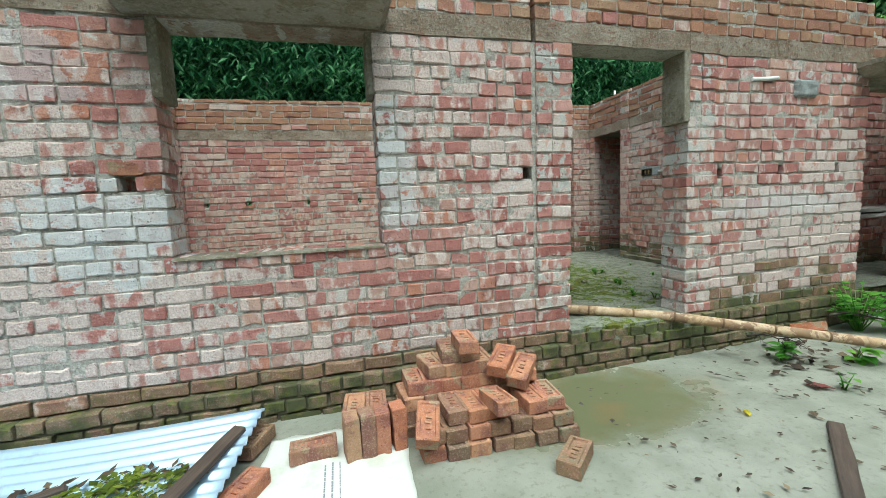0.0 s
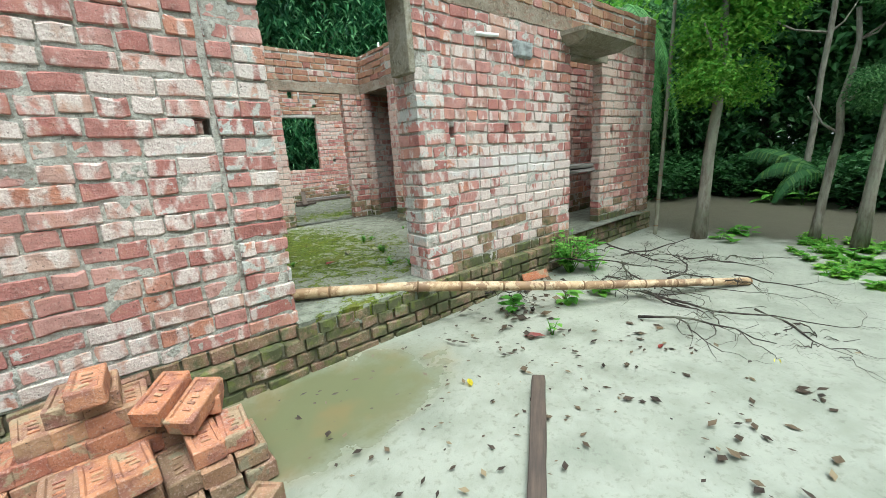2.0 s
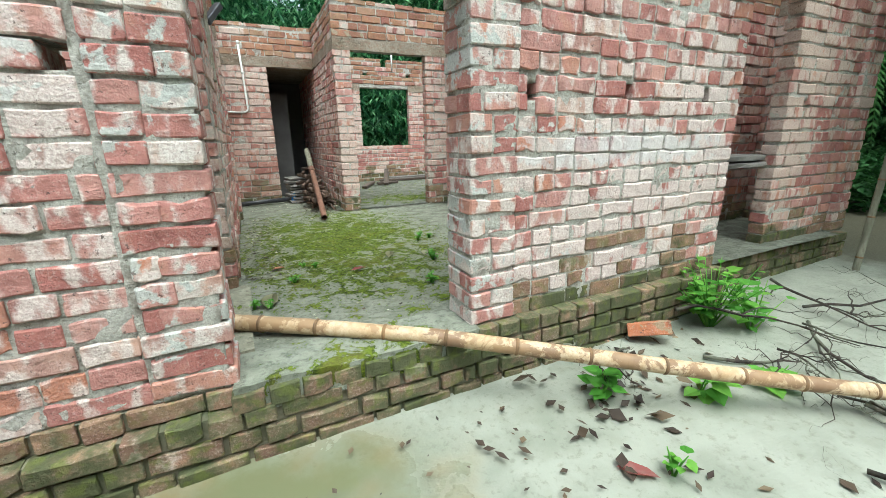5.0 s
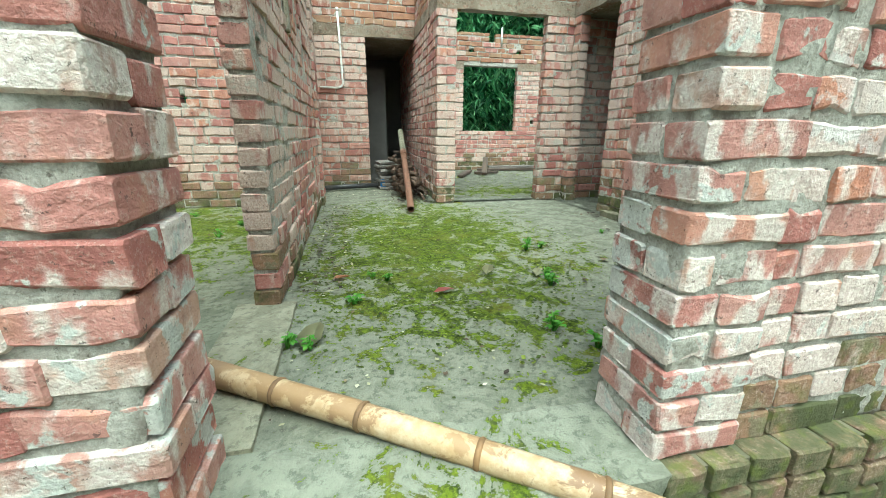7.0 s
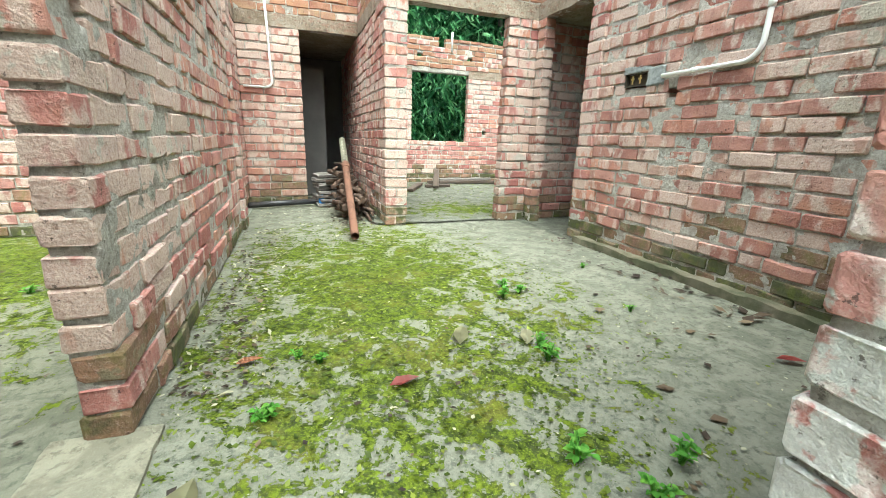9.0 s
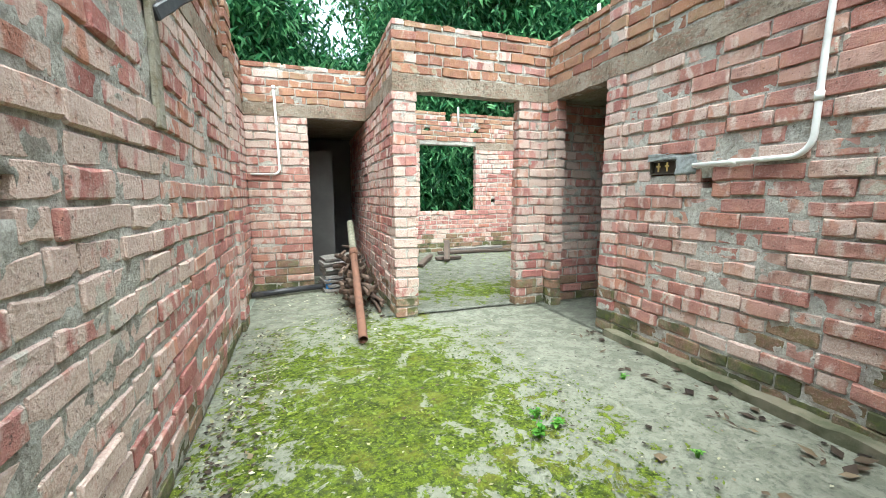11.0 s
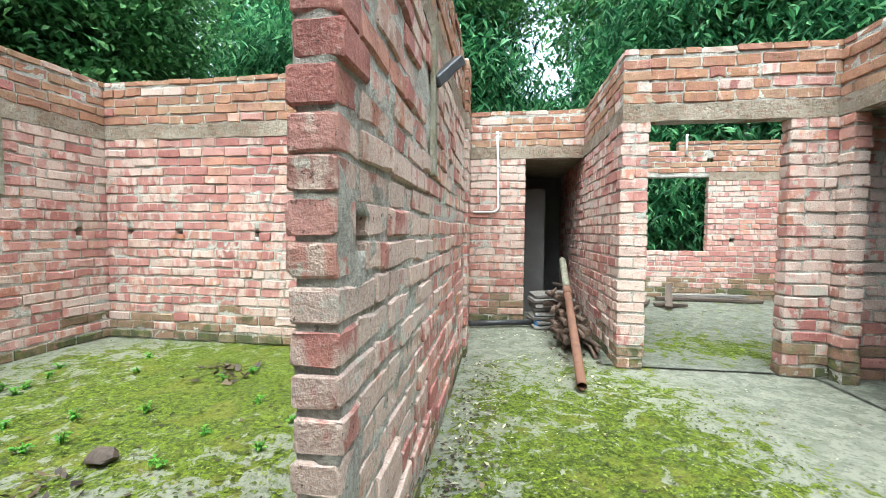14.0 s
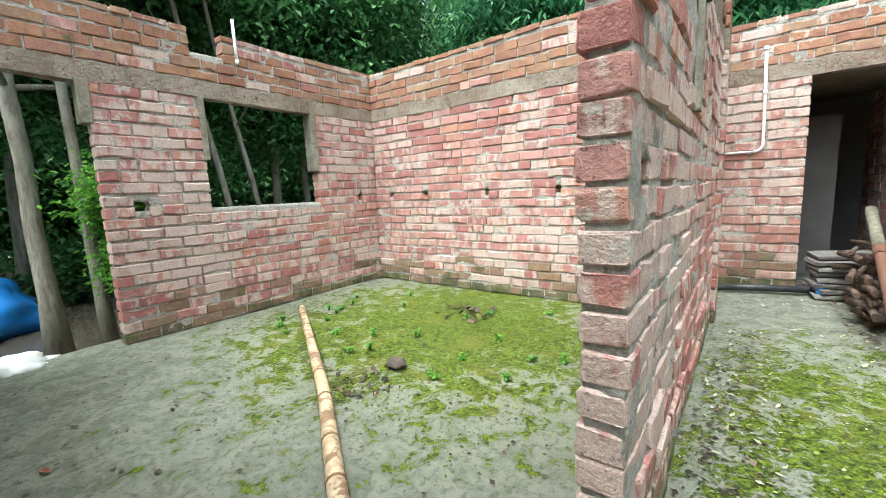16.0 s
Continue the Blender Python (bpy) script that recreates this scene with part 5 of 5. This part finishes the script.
hall_blob = lambda x, y, r: ((x - 0.95) / 1.15) ** 2 + ((y - 2.2) / 1.95) ** 2 < 0.4 + 0.75 * r.random() + 0.5 * noise.noise(Vector((x * 2.2, y * 2.2, 0)))
room_blob = lambda x, y, r: ((x + 1.9) / 1.9) ** 2 + ((y - 2.9) / 1.5) ** 2 < 0.6 + 0.7 * r.random() + 0.5 * noise.noise(Vector((x * 2.2, y * 2.2, 0)))
litter("dead_leaves", 420, (0.9, 5.0, -2.6, -0.35), 0.055, M_DEAD, -0.295, 1, "dark rotting leaves strewn over the wet yard")
litter("dead_leaves", 130, (-0.3, 1.2, -1.7, -0.2), 0.035, M_DEAD, -0.302, 2, "small dark bits strewn over the wet yard")
litter("dead_leaves", 90, (1.3, 2.6, -0.65, -0.1), 0.07, M_DEAD, -0.29, 3, "wet leaves heaped along the plinth", 0.6)
litter("dead_leaves", 120, (-3.2, -2.2, -1.1, -0.5), 0.06, M_DEAD, -0.178, 4, "wet brown leaves lying on the tin sheet", 0.12, 0.22, lambda x, y, r: ((x + 2.62) / 0.42) ** 2 + ((y + 0.72) / 0.2) ** 2 < 1)
litter("moss", 420, (-3.0, -2.2, -1.0, -0.5), 0.04, M_MOSS_TUFT, -0.172, 5, "green moss and leaves on the tin sheet", 0.15, 0.3, lambda x, y, r: ((x + 2.5) / 0.3) ** 2 + ((y + 0.75) / 0.16) ** 2 < 1)
litter("moss", 9000, (0.15, 2.5, 0.35, 4.6), 0.017, M_MOSS_TUFT, -0.006, 6, "green and olive moss tufts on the mud floor", 0.45, 0.34, hall_blob)
litter("moss", 10000, (-3.6, -0.1, 1.0, 4.0), 0.02, M_MOSS_TUFT, -0.002, 7, "bright green moss tufts on the mud floor", 0.25, 0.28, room_blob)
litter("chips", 700, (0.1, 2.9, 0.3, 5.3), 0.016, M_PALE_BIT, -0.002, 8, "pale chips and straw on the mud floor", 0.2, 0.3)
litter("dead_leaves", 420, (0.1, 2.9, 0.3, 4.5), 0.020, M_DEAD, -0.002, 9, "dark leaf bits on the mud floor", 0.25, 0.35)
litter("dead_leaves", 22, (1.6, 2.85, 0.5, 2.2), 0.05, M_DEAD, -0.002, 10, "rotting black leaves on the mud floor", 0.3, 0.35)
litter("dead_leaves", 420, (0.1, 0.38, 1.3, 3.9), 0.026, M_DEAD, -0.002, 11, "leaf litter along the wall", 0.3, 0.3)
litter("chips", 300, (0.1, 0.45, 1.3, 3.9), 0.03, M_PALE_BIT, -0.002, 12, "pale straw along the wall", 0.3, 0.2)
litter("dead_leaves", 600, (-3.5, -0.15, 0.3, 3.9), 0.026, M_DEAD, 0.002, 13, "dark leaf bits on the mossy floor", 0.25, 0.35)
litter("dead_leaves", 60, (-1.75, -1.3, 1.55, 1.95), 0.042, M_DEAD, 0.004, 14, "small heap of rotting leaves on the moss", 0.7, 0.3, lambda x, y, r: ((x + 1.5) / 0.22) ** 2 + ((y - 1.75) / 0.16) ** 2 < 1)
litter("dead_leaves", 70, (-2.0, -1.5, 3.0, 3.4), 0.06, M_DEAD, 0.004, 15, "small heap of rotting leaves on the moss", 0.7, 0.3)
litter("moss", 700, (1.7, 4.6, 4.1, 7.6), 0.04, M_MOSS_TUFT, 0.014, 16, "olive moss patches on the mud floor", 0.3, 0.4)
litter("dead_leaves", 500, (-3.4, 5.6, -5.5, -1.2), 0.04, M_DEAD, -0.297, 17, "small dark leaves strewn over the yard")


def fallen_leaf(x, y, z, size, turn, material, label):
    bm = bmesh.new()
    vs = [bm.verts.new(p) for p in ((0, 0, 0), (0.3, 0.2, 0.1), (0.7, 0.16, 0.08), (1, 0, 0.02), (0.7, -0.16, 0.1), (0.3, -0.2, 0.06), (0.5, 0, -0.02))]
    for k in range(6):
        bm.faces.new((vs[k], vs[(k + 1) % 6], vs[6]))
    bmesh.ops.solidify(bm, geom=bm.faces[:], thickness=0.012)
    ob = part("leaf", bm, material)
    ob.matrix_basis = pose(x, y, z, 0, 0, turn) @ Matrix.Scale(size, 4)
    tagged(ob, label, "leaf", "fallen leaves")


fallen_leaf(1.34, -0.76, -0.292, 0.15, -50, M_RED_LEAF, "curled dark red leaf lying on the mud")
fallen_leaf(1.97, -2.02, -0.292, 0.085, 10, M_YELLOW_LEAF, "bright yellow leaf lying on the mud")
fallen_leaf(0.66, -0.93, -0.298, 0.08, 60, M_YELLOW_LEAF, "yellow-green leaf lying on the mud")
fallen_leaf(1.75, -1.48, -0.292, 0.07, 0, M_RED_LEAF, "small red leaf lying on the mud")
fallen_leaf(1.17, 1.40, 0.012, 0.17, 65, M_PALE_BIT, "pale dry bamboo sheath on the mossy floor")
fallen_leaf(1.45, 1.32, 0.01, 0.15, 60, M_PALE_BIT, "pale dry bamboo sheath on the mossy floor")
fallen_leaf(0.30, 1.5, 0.012, 0.10, 10, M_BRICK_NEW, "orange chip of brick on the mossy floor")
fallen_leaf(0.82, 1.2, 0.01, 0.12, 10, M_RED_LEAF, "brown dead leaf on the mossy floor")
fallen_leaf(2.5, 0.85, 0.01, 0.12, 150, M_RED_LEAF, "dark red leaf on the mud floor")
fallen_leaf(0.23, 0.72, 0.012, 0.24, 80, M_PALE_BIT, "pale dry bamboo sheath on the mossy floor")
fallen_leaf(-2.1, 0.45, 0.012, 0.07, 20, M_BRICK_NEW, "orange chip of brick on the muddy floor")
ob = part("coconut_husk", box_bm(-0.07, 0.07, -0.05, 0.05, -0.02, 0.05, 0.03, 0.006), M_DARKWOOD)
ob.location = (-1.49, 2.03, 0.02)
tagged(ob, "black rotten coconut husk on the mossy floor", "husk")


# ---- pipes, boxes and concrete bits on the walls ----
def pipe(name, points, radius, material, label, category, parent=None, collars=()):
    ob = part(name, tube_bm(points, radius, 10), material, parent)
    if parent is None:
        tagged(ob, label, category)
        for c, d in collars:
            c, d = Vector(c), Vector(d).normalized()
            part("collar", tube_bm([c - d * 0.022, c + d * 0.022], radius * 1.3, 10), material, ob)
    return ob


def arc(c, r, a0, a1, e1, e2, n_steps=6):
    c, e1, e2 = Vector(c), Vector(e1), Vector(e2)
    return [c + (e1 * math.cos(radians(a0 + (a1 - a0) * k / n_steps)) + e2 * math.sin(radians(a0 + (a1 - a0) * k / n_steps))) * r for k in range(n_steps + 1)]


pipe("conduit", [(0.06, 5.445, 1.385), (0.3, 5.445, 1.385)] + arc((0.30, 5.445, 1.455), 0.07, -90, 0, (1, 0, 0), (0, 0, 1)) + [(0.36, 5.445, 2.0), (0.35, 5.44, 2.36)],
     0.014, M_PVC, "white plastic conduit pipe bent along the brick wall", "pipe", collars=(((0.362, 5.445, 1.95), (0, 0, 1)), ((0.35, 5.44, 2.355), (0, 0, 1))))
pipe("conduit", [(2.952, 2.25, 1.32), (2.95, 1.75, 1.325)] + arc((2.95, 1.72, 1.425), 0.1, -90, -180, (0, 1, 0), (0, 0, 1)) + [(2.95, 1.615, 1.8), (2.955, 1.60, 2.3), (2.96, 1.595, 2.72)],
     0.015, M_PVC, "white plastic conduit pipe chased into the brick wall", "pipe", collars=(((2.95, 2.0, 1.323), (0, 1, 0)), ((2.95, 1.618, 1.6), (0, 0, 1))))
pipe("conduit", [(1.77, 0.012, 1.872), (1.9, 0.006, 1.877), (2.02, -0.004, 1.886)], 0.016, M_PVC, "short stub of white plastic conduit on the wall", "pipe")
pipe("conduit", [(-3.655, 2.33, 2.4), (-3.655, 2.325, 2.55), (-3.65, 2.32, 2.8)], 0.014, M_PVC, "white plastic conduit standing up from the wall", "pipe", collars=(((-3.655, 2.33, 2.42), (0, 0, 1)),))
pipe("conduit", [(3.56, 7.91, 2.5), (3.56, 7.91, 2.85)], 0.018, M_PVC, "white plastic conduit standing up from the wall", "pipe")
pipe("conduit", [(3.03, 3.3, 2.6), (3.03, 3.3, 2.72)], 0.016, M_PVC, "short white conduit on top of the wall", "pipe")

box = new("switch_box")
box.location = (2.972, 2.4975, 1.325)
tagged(box, "empty metal switch box set in the brick wall", "switch box")
bm = bmesh.new()
for y0, y1, z0, z1 in ((-0.105, 0.105, -0.048, -0.04), (-0.105, 0.105, 0.04, 0.048), (-0.105, -0.098, -0.04, 0.04), (0.098, 0.105, -0.04, 0.04), (-0.105, 0.105, -0.048, 0.048)):
    x0 = 0.03 if (y1 - y0 > 0.2 and z1 - z0 > 0.09) else -0.006
    bmesh.ops.create_cube(bm, size=1, matrix=Matrix.Translation(((x0 + 0.035) / 2, (y0 + y1) / 2, (z0 + z1) / 2)) @ Matrix.Diagonal((0.035 - x0, y1 - y0, z1 - z0, 1)))
part("body", bm, M_BOX, box)
for y in (-0.035, 0.035):
    part("tab", box_bm(-0.004, 0.004, y - 0.006, y + 0.006, -0.03, 0.03, 0.002), M_BRASS, box, "small brass tab")
    part("tab", box_bm(-0.006, 0.002, y - 0.016, y + 0.016, 0.0, 0.012, 0.002), M_BRASS, box, "small brass tab")


def daub(name, m, w, h, label, seed, material=None):
    """An uneven dab of cement on a wall."""
    r = random.Random(seed)
    nu, nv = 14, 10
    verts, faces = [], []
    for i in range(nu + 1):
        for j in range(nv + 1):
            u, v = i / nu - 0.5, j / nv - 0.5
            edge = 1 - max(abs(u), abs(v)) * 2
            k = 1 + 0.12 * noise.noise(Vector((u * 5, v * 5, seed)))
            verts.append((u * w * k, v * h * k, (0.012 if edge > 0.05 else -0.02) + 0.012 * noise.noise(Vector((u * 9, v * 9, seed)))))
    for i in range(nu):
        for j in range(nv):
            a = i * (nv + 1) + j
            faces.append((a, a + nv + 1, a + nv + 2, a + 1))
    ob = part(name, mesh_of(name, verts, faces, material or M_CEMENT, True))
    ob.matrix_basis = m
    tagged(ob, label, "cement patch", kind="structure")


n = Nodes("fresh_cement")
n.bump(n.math('ADD', n.noise(40, 5, 0.7), n.noise(12, 4)), 0.9, 0.012)
M_CEMENT = n.done(n.mix(n.ramp(n.noise(16, 5, 0.7), 0.4, 0.65), (0.34, 0.36, 0.35), (0.20, 0.21, 0.20)), 0.9)
daub("patch", pose(2.37, 0.008, 1.82, 90, 0, 0), 0.26, 0.15, "rough grey cement patch on the front wall", 1)
daub("patch", pose(2.974, 2.32, 1.33, 90, 0, -90), 0.16, 0.15, "grey cement daub beside the switch box", 2)
daub("patch", pose(2.974, 2.5, 1.395, 90, 0, -90), 0.28, 0.06, "grey cement daub above the switch box", 3)


def leg(name, x0, x1, y0, y1, z0, z1):
    tagged(part(name, box_bm(x0, x1, y0, y1, z0, z1, 0.006, 0.003), M_CONCRETE), "rough concrete leg hanging from the lintel", "lintel leg", "lintel legs", kind="structure")


leg("lintel_leg", 1.092, 1.146, -0.004, 0.22, 1.53, 2.06)
leg("lintel_leg", -2.47, -2.415, -0.006, 0.22, 1.63, 2.06)
leg("lintel_leg", -1.30, -1.255, 0.02, 0.2, 1.68, 2.06)
leg("lintel_leg", -3.785, -3.65, 1.11, 1.19, 1.74, 2.06)
leg("lintel_leg", -3.785, -3.65, 3.08, 3.16, 1.42, 2.06)
leg("lintel_leg", -3.785, -3.65, 1.93, 1.985, 1.5, 2.06)
tagged(part("window_sill", box_bm(-2.47, -1.25, -0.012, 0.25, 0.715, 0.738, 0.006, 0.004), M_CONCRETE), "broken cement sill of the front window", "sill", kind="structure")
tagged(part("lintel_leg", box_bm(0.083, 0.108, 2.215, 2.285, 1.40, 2.08, 0.004, 0.002), M_CONCRETE), "concrete strip on the partition below the band", "strip", kind="structure")
board("bracket", (0.1, 2.25, 1.83), (0.20, 2.42, 2.0), 0.05, 0.05, M_BLACK, "charred wooden stub jutting from the partition", "bracket", seed=8)
# ledge of boards in the far doorway
board("shelf_board", (3.12, 0.42, 0.73), (4.25, 0.42, 0.73), 0.3, 0.04, M_GREYWOOD, "rough grey boards laid across the far doorway", "board", seed=9, group="ledge boards")
board("shelf_board", (3.12, 0.36, 0.67), (4.2, 0.4, 0.68), 0.26, 0.035, M_GREYWOOD, "rough grey boards laid across the far doorway", "board", seed=10, group="ledge boards")

# ---- things stored in the dark doorway ----
st = random.Random(3)
for k in range(8):
    board("plank", (0.80 + st.uniform(-0.03, 0.02), 5.30 + 0.02 * k + st.uniform(-0.03, 0.03), 0.022 + 0.048 * k), (1.22 + st.uniform(-0.08, 0.08), 5.36 + 0.02 * k + st.uniform(-0.05, 0.05), 0.022 + 0.052 * k), 0.34, 0.036, M_GREYWOOD,
          "weathered grey shuttering board in a stack", "plank", seed=40 + k, group="stack of shuttering boards")
for k in range(72):
    y = 4.3 + (k % 8) * 0.13 + st.uniform(-0.05, 0.05)
    x = 1.27 - (k // 8) * 0.012 + st.uniform(-0.26, 0.05)
    z = 0.02 + (k // 8) * 0.055 * (0.45 + 0.09 * (k % 8))
    a = st.uniform(-1.1, 1.1)
    ln = st.uniform(0.10, 0.2)
    d = Vector((math.sin(a) * 0.5, math.cos(a), st.uniform(-0.1, 0.12))) * ln
    c = Vector((x, y, z + 0.02))
    r0 = st.uniform(0.014, 0.034)
    tagged(part("firewood", tube_bm([c - d, c + d * 0.1 + Vector((0.01, 0, 0.01)), c + d], [r0, r0 * 1.05, r0 * 0.8], 7), M_LOG), "split dark firewood heaped against the wall", "firewood", "firewood heap")
pts = [Vector((1.0, 3.31, 0.047)).lerp(Vector((1.14, 5.3, 0.80)), k / 4) for k in range(5)]
gi = new("steel_pipe")
gi.location = pts[0]
tagged(gi, "rusty brown steel pipe leaning on the firewood", "pipe")
off = [p - pts[0] for p in pts]
bm = tube_bm(off, 0.036, 14, cap=False)
tube_bm(off, 0.031, 14, cap=False, bm=bm)
part("tube", bm, M_RUST, gi)
part("sleeve", tube_bm([off[0].lerp(off[4], 0.66), off[0].lerp(off[4], 0.85), off[0].lerp(off[4], 1.01)], [0.039, 0.0385, 0.039], 14), M_GREYPOLE, gi, "grey upper sleeve")
part("collar", tube_bm([off[0].lerp(off[4], 0.62), off[0].lerp(off[4], 0.68)], 0.043, 14), M_RUST, gi)
pipe("water_pipe", [(0.03, 5.10, 0.045), (0.4, 5.21, 0.05), (0.84, 5.32, 0.05)], 0.034, M_BLACK, "black plastic water pipe lying on the floor", "pipe")
bucket = new("blue_can")
bucket.location = (0.86, 5.22, 0.0)
tagged(bucket, "crushed blue plastic can beside the boards", "can")
part("body", tube_bm([(0, 0, 0), (0.005, 0, 0.05), (-0.005, 0.01, 0.1), (0, 0, 0.13)], [0.04, 0.045, 0.036, 0.04], 12), M_BLUE, bucket)
part("neck", tube_bm([(0, 0, 0.13), (0, 0, 0.16)], [0.02, 0.018], 10), M_BLUE, bucket)
# timber in the north room
for k, (p, q) in enumerate((((2.75, 6.9, 0.05), (3.2, 6.85, 0.06)), ((3.0, 7.55, 0.05), (4.6, 7.5, 0.05)), ((3.3, 7.7, 0.08), (4.4, 7.62, 0.1)), ((2.85, 6.6, 0.06), (3.1, 7.3, 0.3)), ((2.3, 6.3, 0.05), (2.75, 7.2, 0.06)))):
    board("timber", p, q, 0.1, 0.05, M_DARKWOOD if k != 2 else M_GREYWOOD, "old dark timber lying by the far wall", "timber", seed=80 + k, group="timber in the north room")

# ---- west yard: flood water, tarpaulin, sack ----
tagged(part("water", mesh_of("water", [(-30, -8, -0.285), (-4.05, -8, -0.285), (-4.05, 14, -0.285), (-30, 14, -0.285)], [(0, 1, 2, 3)], M_WATER)), "brown flood water under the trees", "water", kind="structure")


def lump(name, x, y, z, sx, sy, sz, material, label, category, seed):
    bm = bmesh.new()
    bmesh.ops.create_icosphere(bm, subdivisions=4, radius=1)
    for v in bm.verts:
        k = 1 + 0.45 * noise.noise(v.co * 1.8 + Vector((seed, 0, 0))) + 0.22 * noise.noise(v.co * 4.5 + Vector((0, seed, 0))) + 0.08 * noise.noise(v.co * 11)
        v.co = Vector((v.co.x * sx * k, v.co.y * sy * k, max(-0.15 * sz, v.co.z * sz * k)))
    for f in bm.faces:
        f.smooth = True
    ob = part(name, bm, material)
    ob.location = (x, y, z)
    return tagged(ob, label, category)


lump("tarpaulin", -6.6, -0.05, -0.28, 0.8, 1.1, 0.65, M_BLUE, "crumpled bright blue tarpaulin heaped on the bank", "tarpaulin", 4)
lump("full_sack", -3.86, 0.52, -0.06, 0.2, 0.28, 0.14, M_SACK, "bulging dirty white sack at the doorway edge", "sack", 9)


# broken bricks round the put-log holes, and straw on the passage floor
for x, z, w in ((-2.72, 1.245, 0.16), (-2.56, 1.17, 0.09)):
    tagged(part("chipped_brick", rough_box(x, x + w, -0.006, 0.05, z - 0.03, z + 0.035, 0.03, 0.012), M_BRICK_NEW), "freshly chipped orange brick beside a wall hole", "brick", "chipped bricks")
tagged(part("chipped_brick", rough_box(-2.9, -2.76, 4.006, 4.05, 1.045, 1.085, 0.03, 0.012), M_BRICK_NEW), "freshly chipped orange brick beside a wall hole", "brick", "chipped bricks")
litter("chips", 260, (0.1, 1.35, 3.3, 5.3), 0.05, M_PALE_BIT, -0.002, 30, "pale straw and chips before the store", 0.15, 0.16)
litter("dead_leaves", 160, (0.9, 1.4, 3.9, 5.2), 0.05, M_DEAD, 0.0, 31, "dark bark and leaf bits round the firewood", 0.4, 0.25)
litter("dead_leaves", 70, (2.55, 2.9, 1.2, 3.0), 0.06, M_DEAD, 0.0, 32, "dark leaf bits along the wall foot", 0.3, 0.25)

# ---- palms ----
def frond(root, base, heading, length, rise, droop, seed, material):
    r = random.Random(seed)
    pts = []
    for i in range(11):
        f = i / 10
        pts.append(Vector(base) + Vector((math.cos(heading), math.sin(heading), 0)) * length * f * (1 - 0.25 * f) + Vector((0, 0, rise * f - droop * f * f)))
    stem = part("frond", tube_bm(pts, [0.018 * (1 - 0.8 * i / 10) for i in range(11)], 5), material, root)
    verts, faces = [], []
    for i in range(60):
        f = 0.15 + 0.85 * i / 60
        k = min(9, int(f * 10))
        p = pts[k].lerp(pts[k + 1], f * 10 - k)
        d = (pts[k + 1] - pts[k]).normalized()
        s = d.cross(Vector((0, 0, 1))).normalized()
        ln = length * 0.26 * math.sin(math.pi * (0.15 + 0.8 * f)) * r.uniform(0.85, 1.1)
        for sg in (-1, 1):
            t1 = p + (s * sg * 0.8 + d * 0.45 + Vector((0, 0, -0.35))).normalized() * ln * 0.5
            t2 = t1 + (s * sg * 0.35 + d * 0.3 + Vector((0, 0, -1.0))).normalized() * ln * 0.5
            w = d * 0.013
            b = len(verts)
            verts += [p - w, p + w, t1 + w, t1 - w, t2]
            faces += [(b, b + 1, b + 2, b + 3), (b + 3, b + 2, b + 4)]
    part("blade", mesh_of("blade", verts, faces, material), None, stem)


def palm(x, y, height, count, length, rise, droop, seed, label, material):
    root = new("palm")
    root.location = (x, y, -0.32)
    tagged(root, label, "palm", "palms beside the house")
    if height > 1:
        part("trunk", trunk_bm(height, 0.09, 0.07, (0.1, 0.05), seed, limbs=0), M_BARK, root)
    r = random.Random(seed)
    for k in range(count):
        frond(root, (0.1, 0.05, height), 6.283 * k / count + r.uniform(-0.25, 0.25), length * r.uniform(0.85, 1.1), rise * r.uniform(0.7, 1.2), droop * r.uniform(0.8, 1.15), seed * 31 + k, material)


M_PALM = leaf_material("palm_leaves", [(0.0, (0.05, 0.16, 0.04)), (0.5, (0.11, 0.30, 0.08)), (1.0, (0.22, 0.44, 0.14))], 0.4)
# palm leaves with the woods' shade put into the colour, few blades left lit
M_SHADE_PALM = leaf_material("shaded_palm_leaves", [(0.0, (0.03, 0.10, 0.03)), (0.6, (0.045, 0.13, 0.04)), (1.0, (0.15, 0.26, 0.06))], 0.35)
palm(6.5, 1.2, 3.5, 11, 1.5, 0.4, 2.5, 3, "tall palm with long drooping fronds", M_PALM)
palm(9.4, -1.5, 0.4, 9, 1.8, 1.5, 1.4, 5, "young palm with arching fronds under the trees", M_SHADE_PALM)
palm(9.6, -3.2, 0.5, 9, 2.0, 1.6, 1.5, 6, "young palm with arching fronds under the trees", M_SHADE_PALM)

# ---- the single bricks of the walls ----
for owner, laid, close_to, count in WALLS:
    lay(owner, laid, close_to, count)
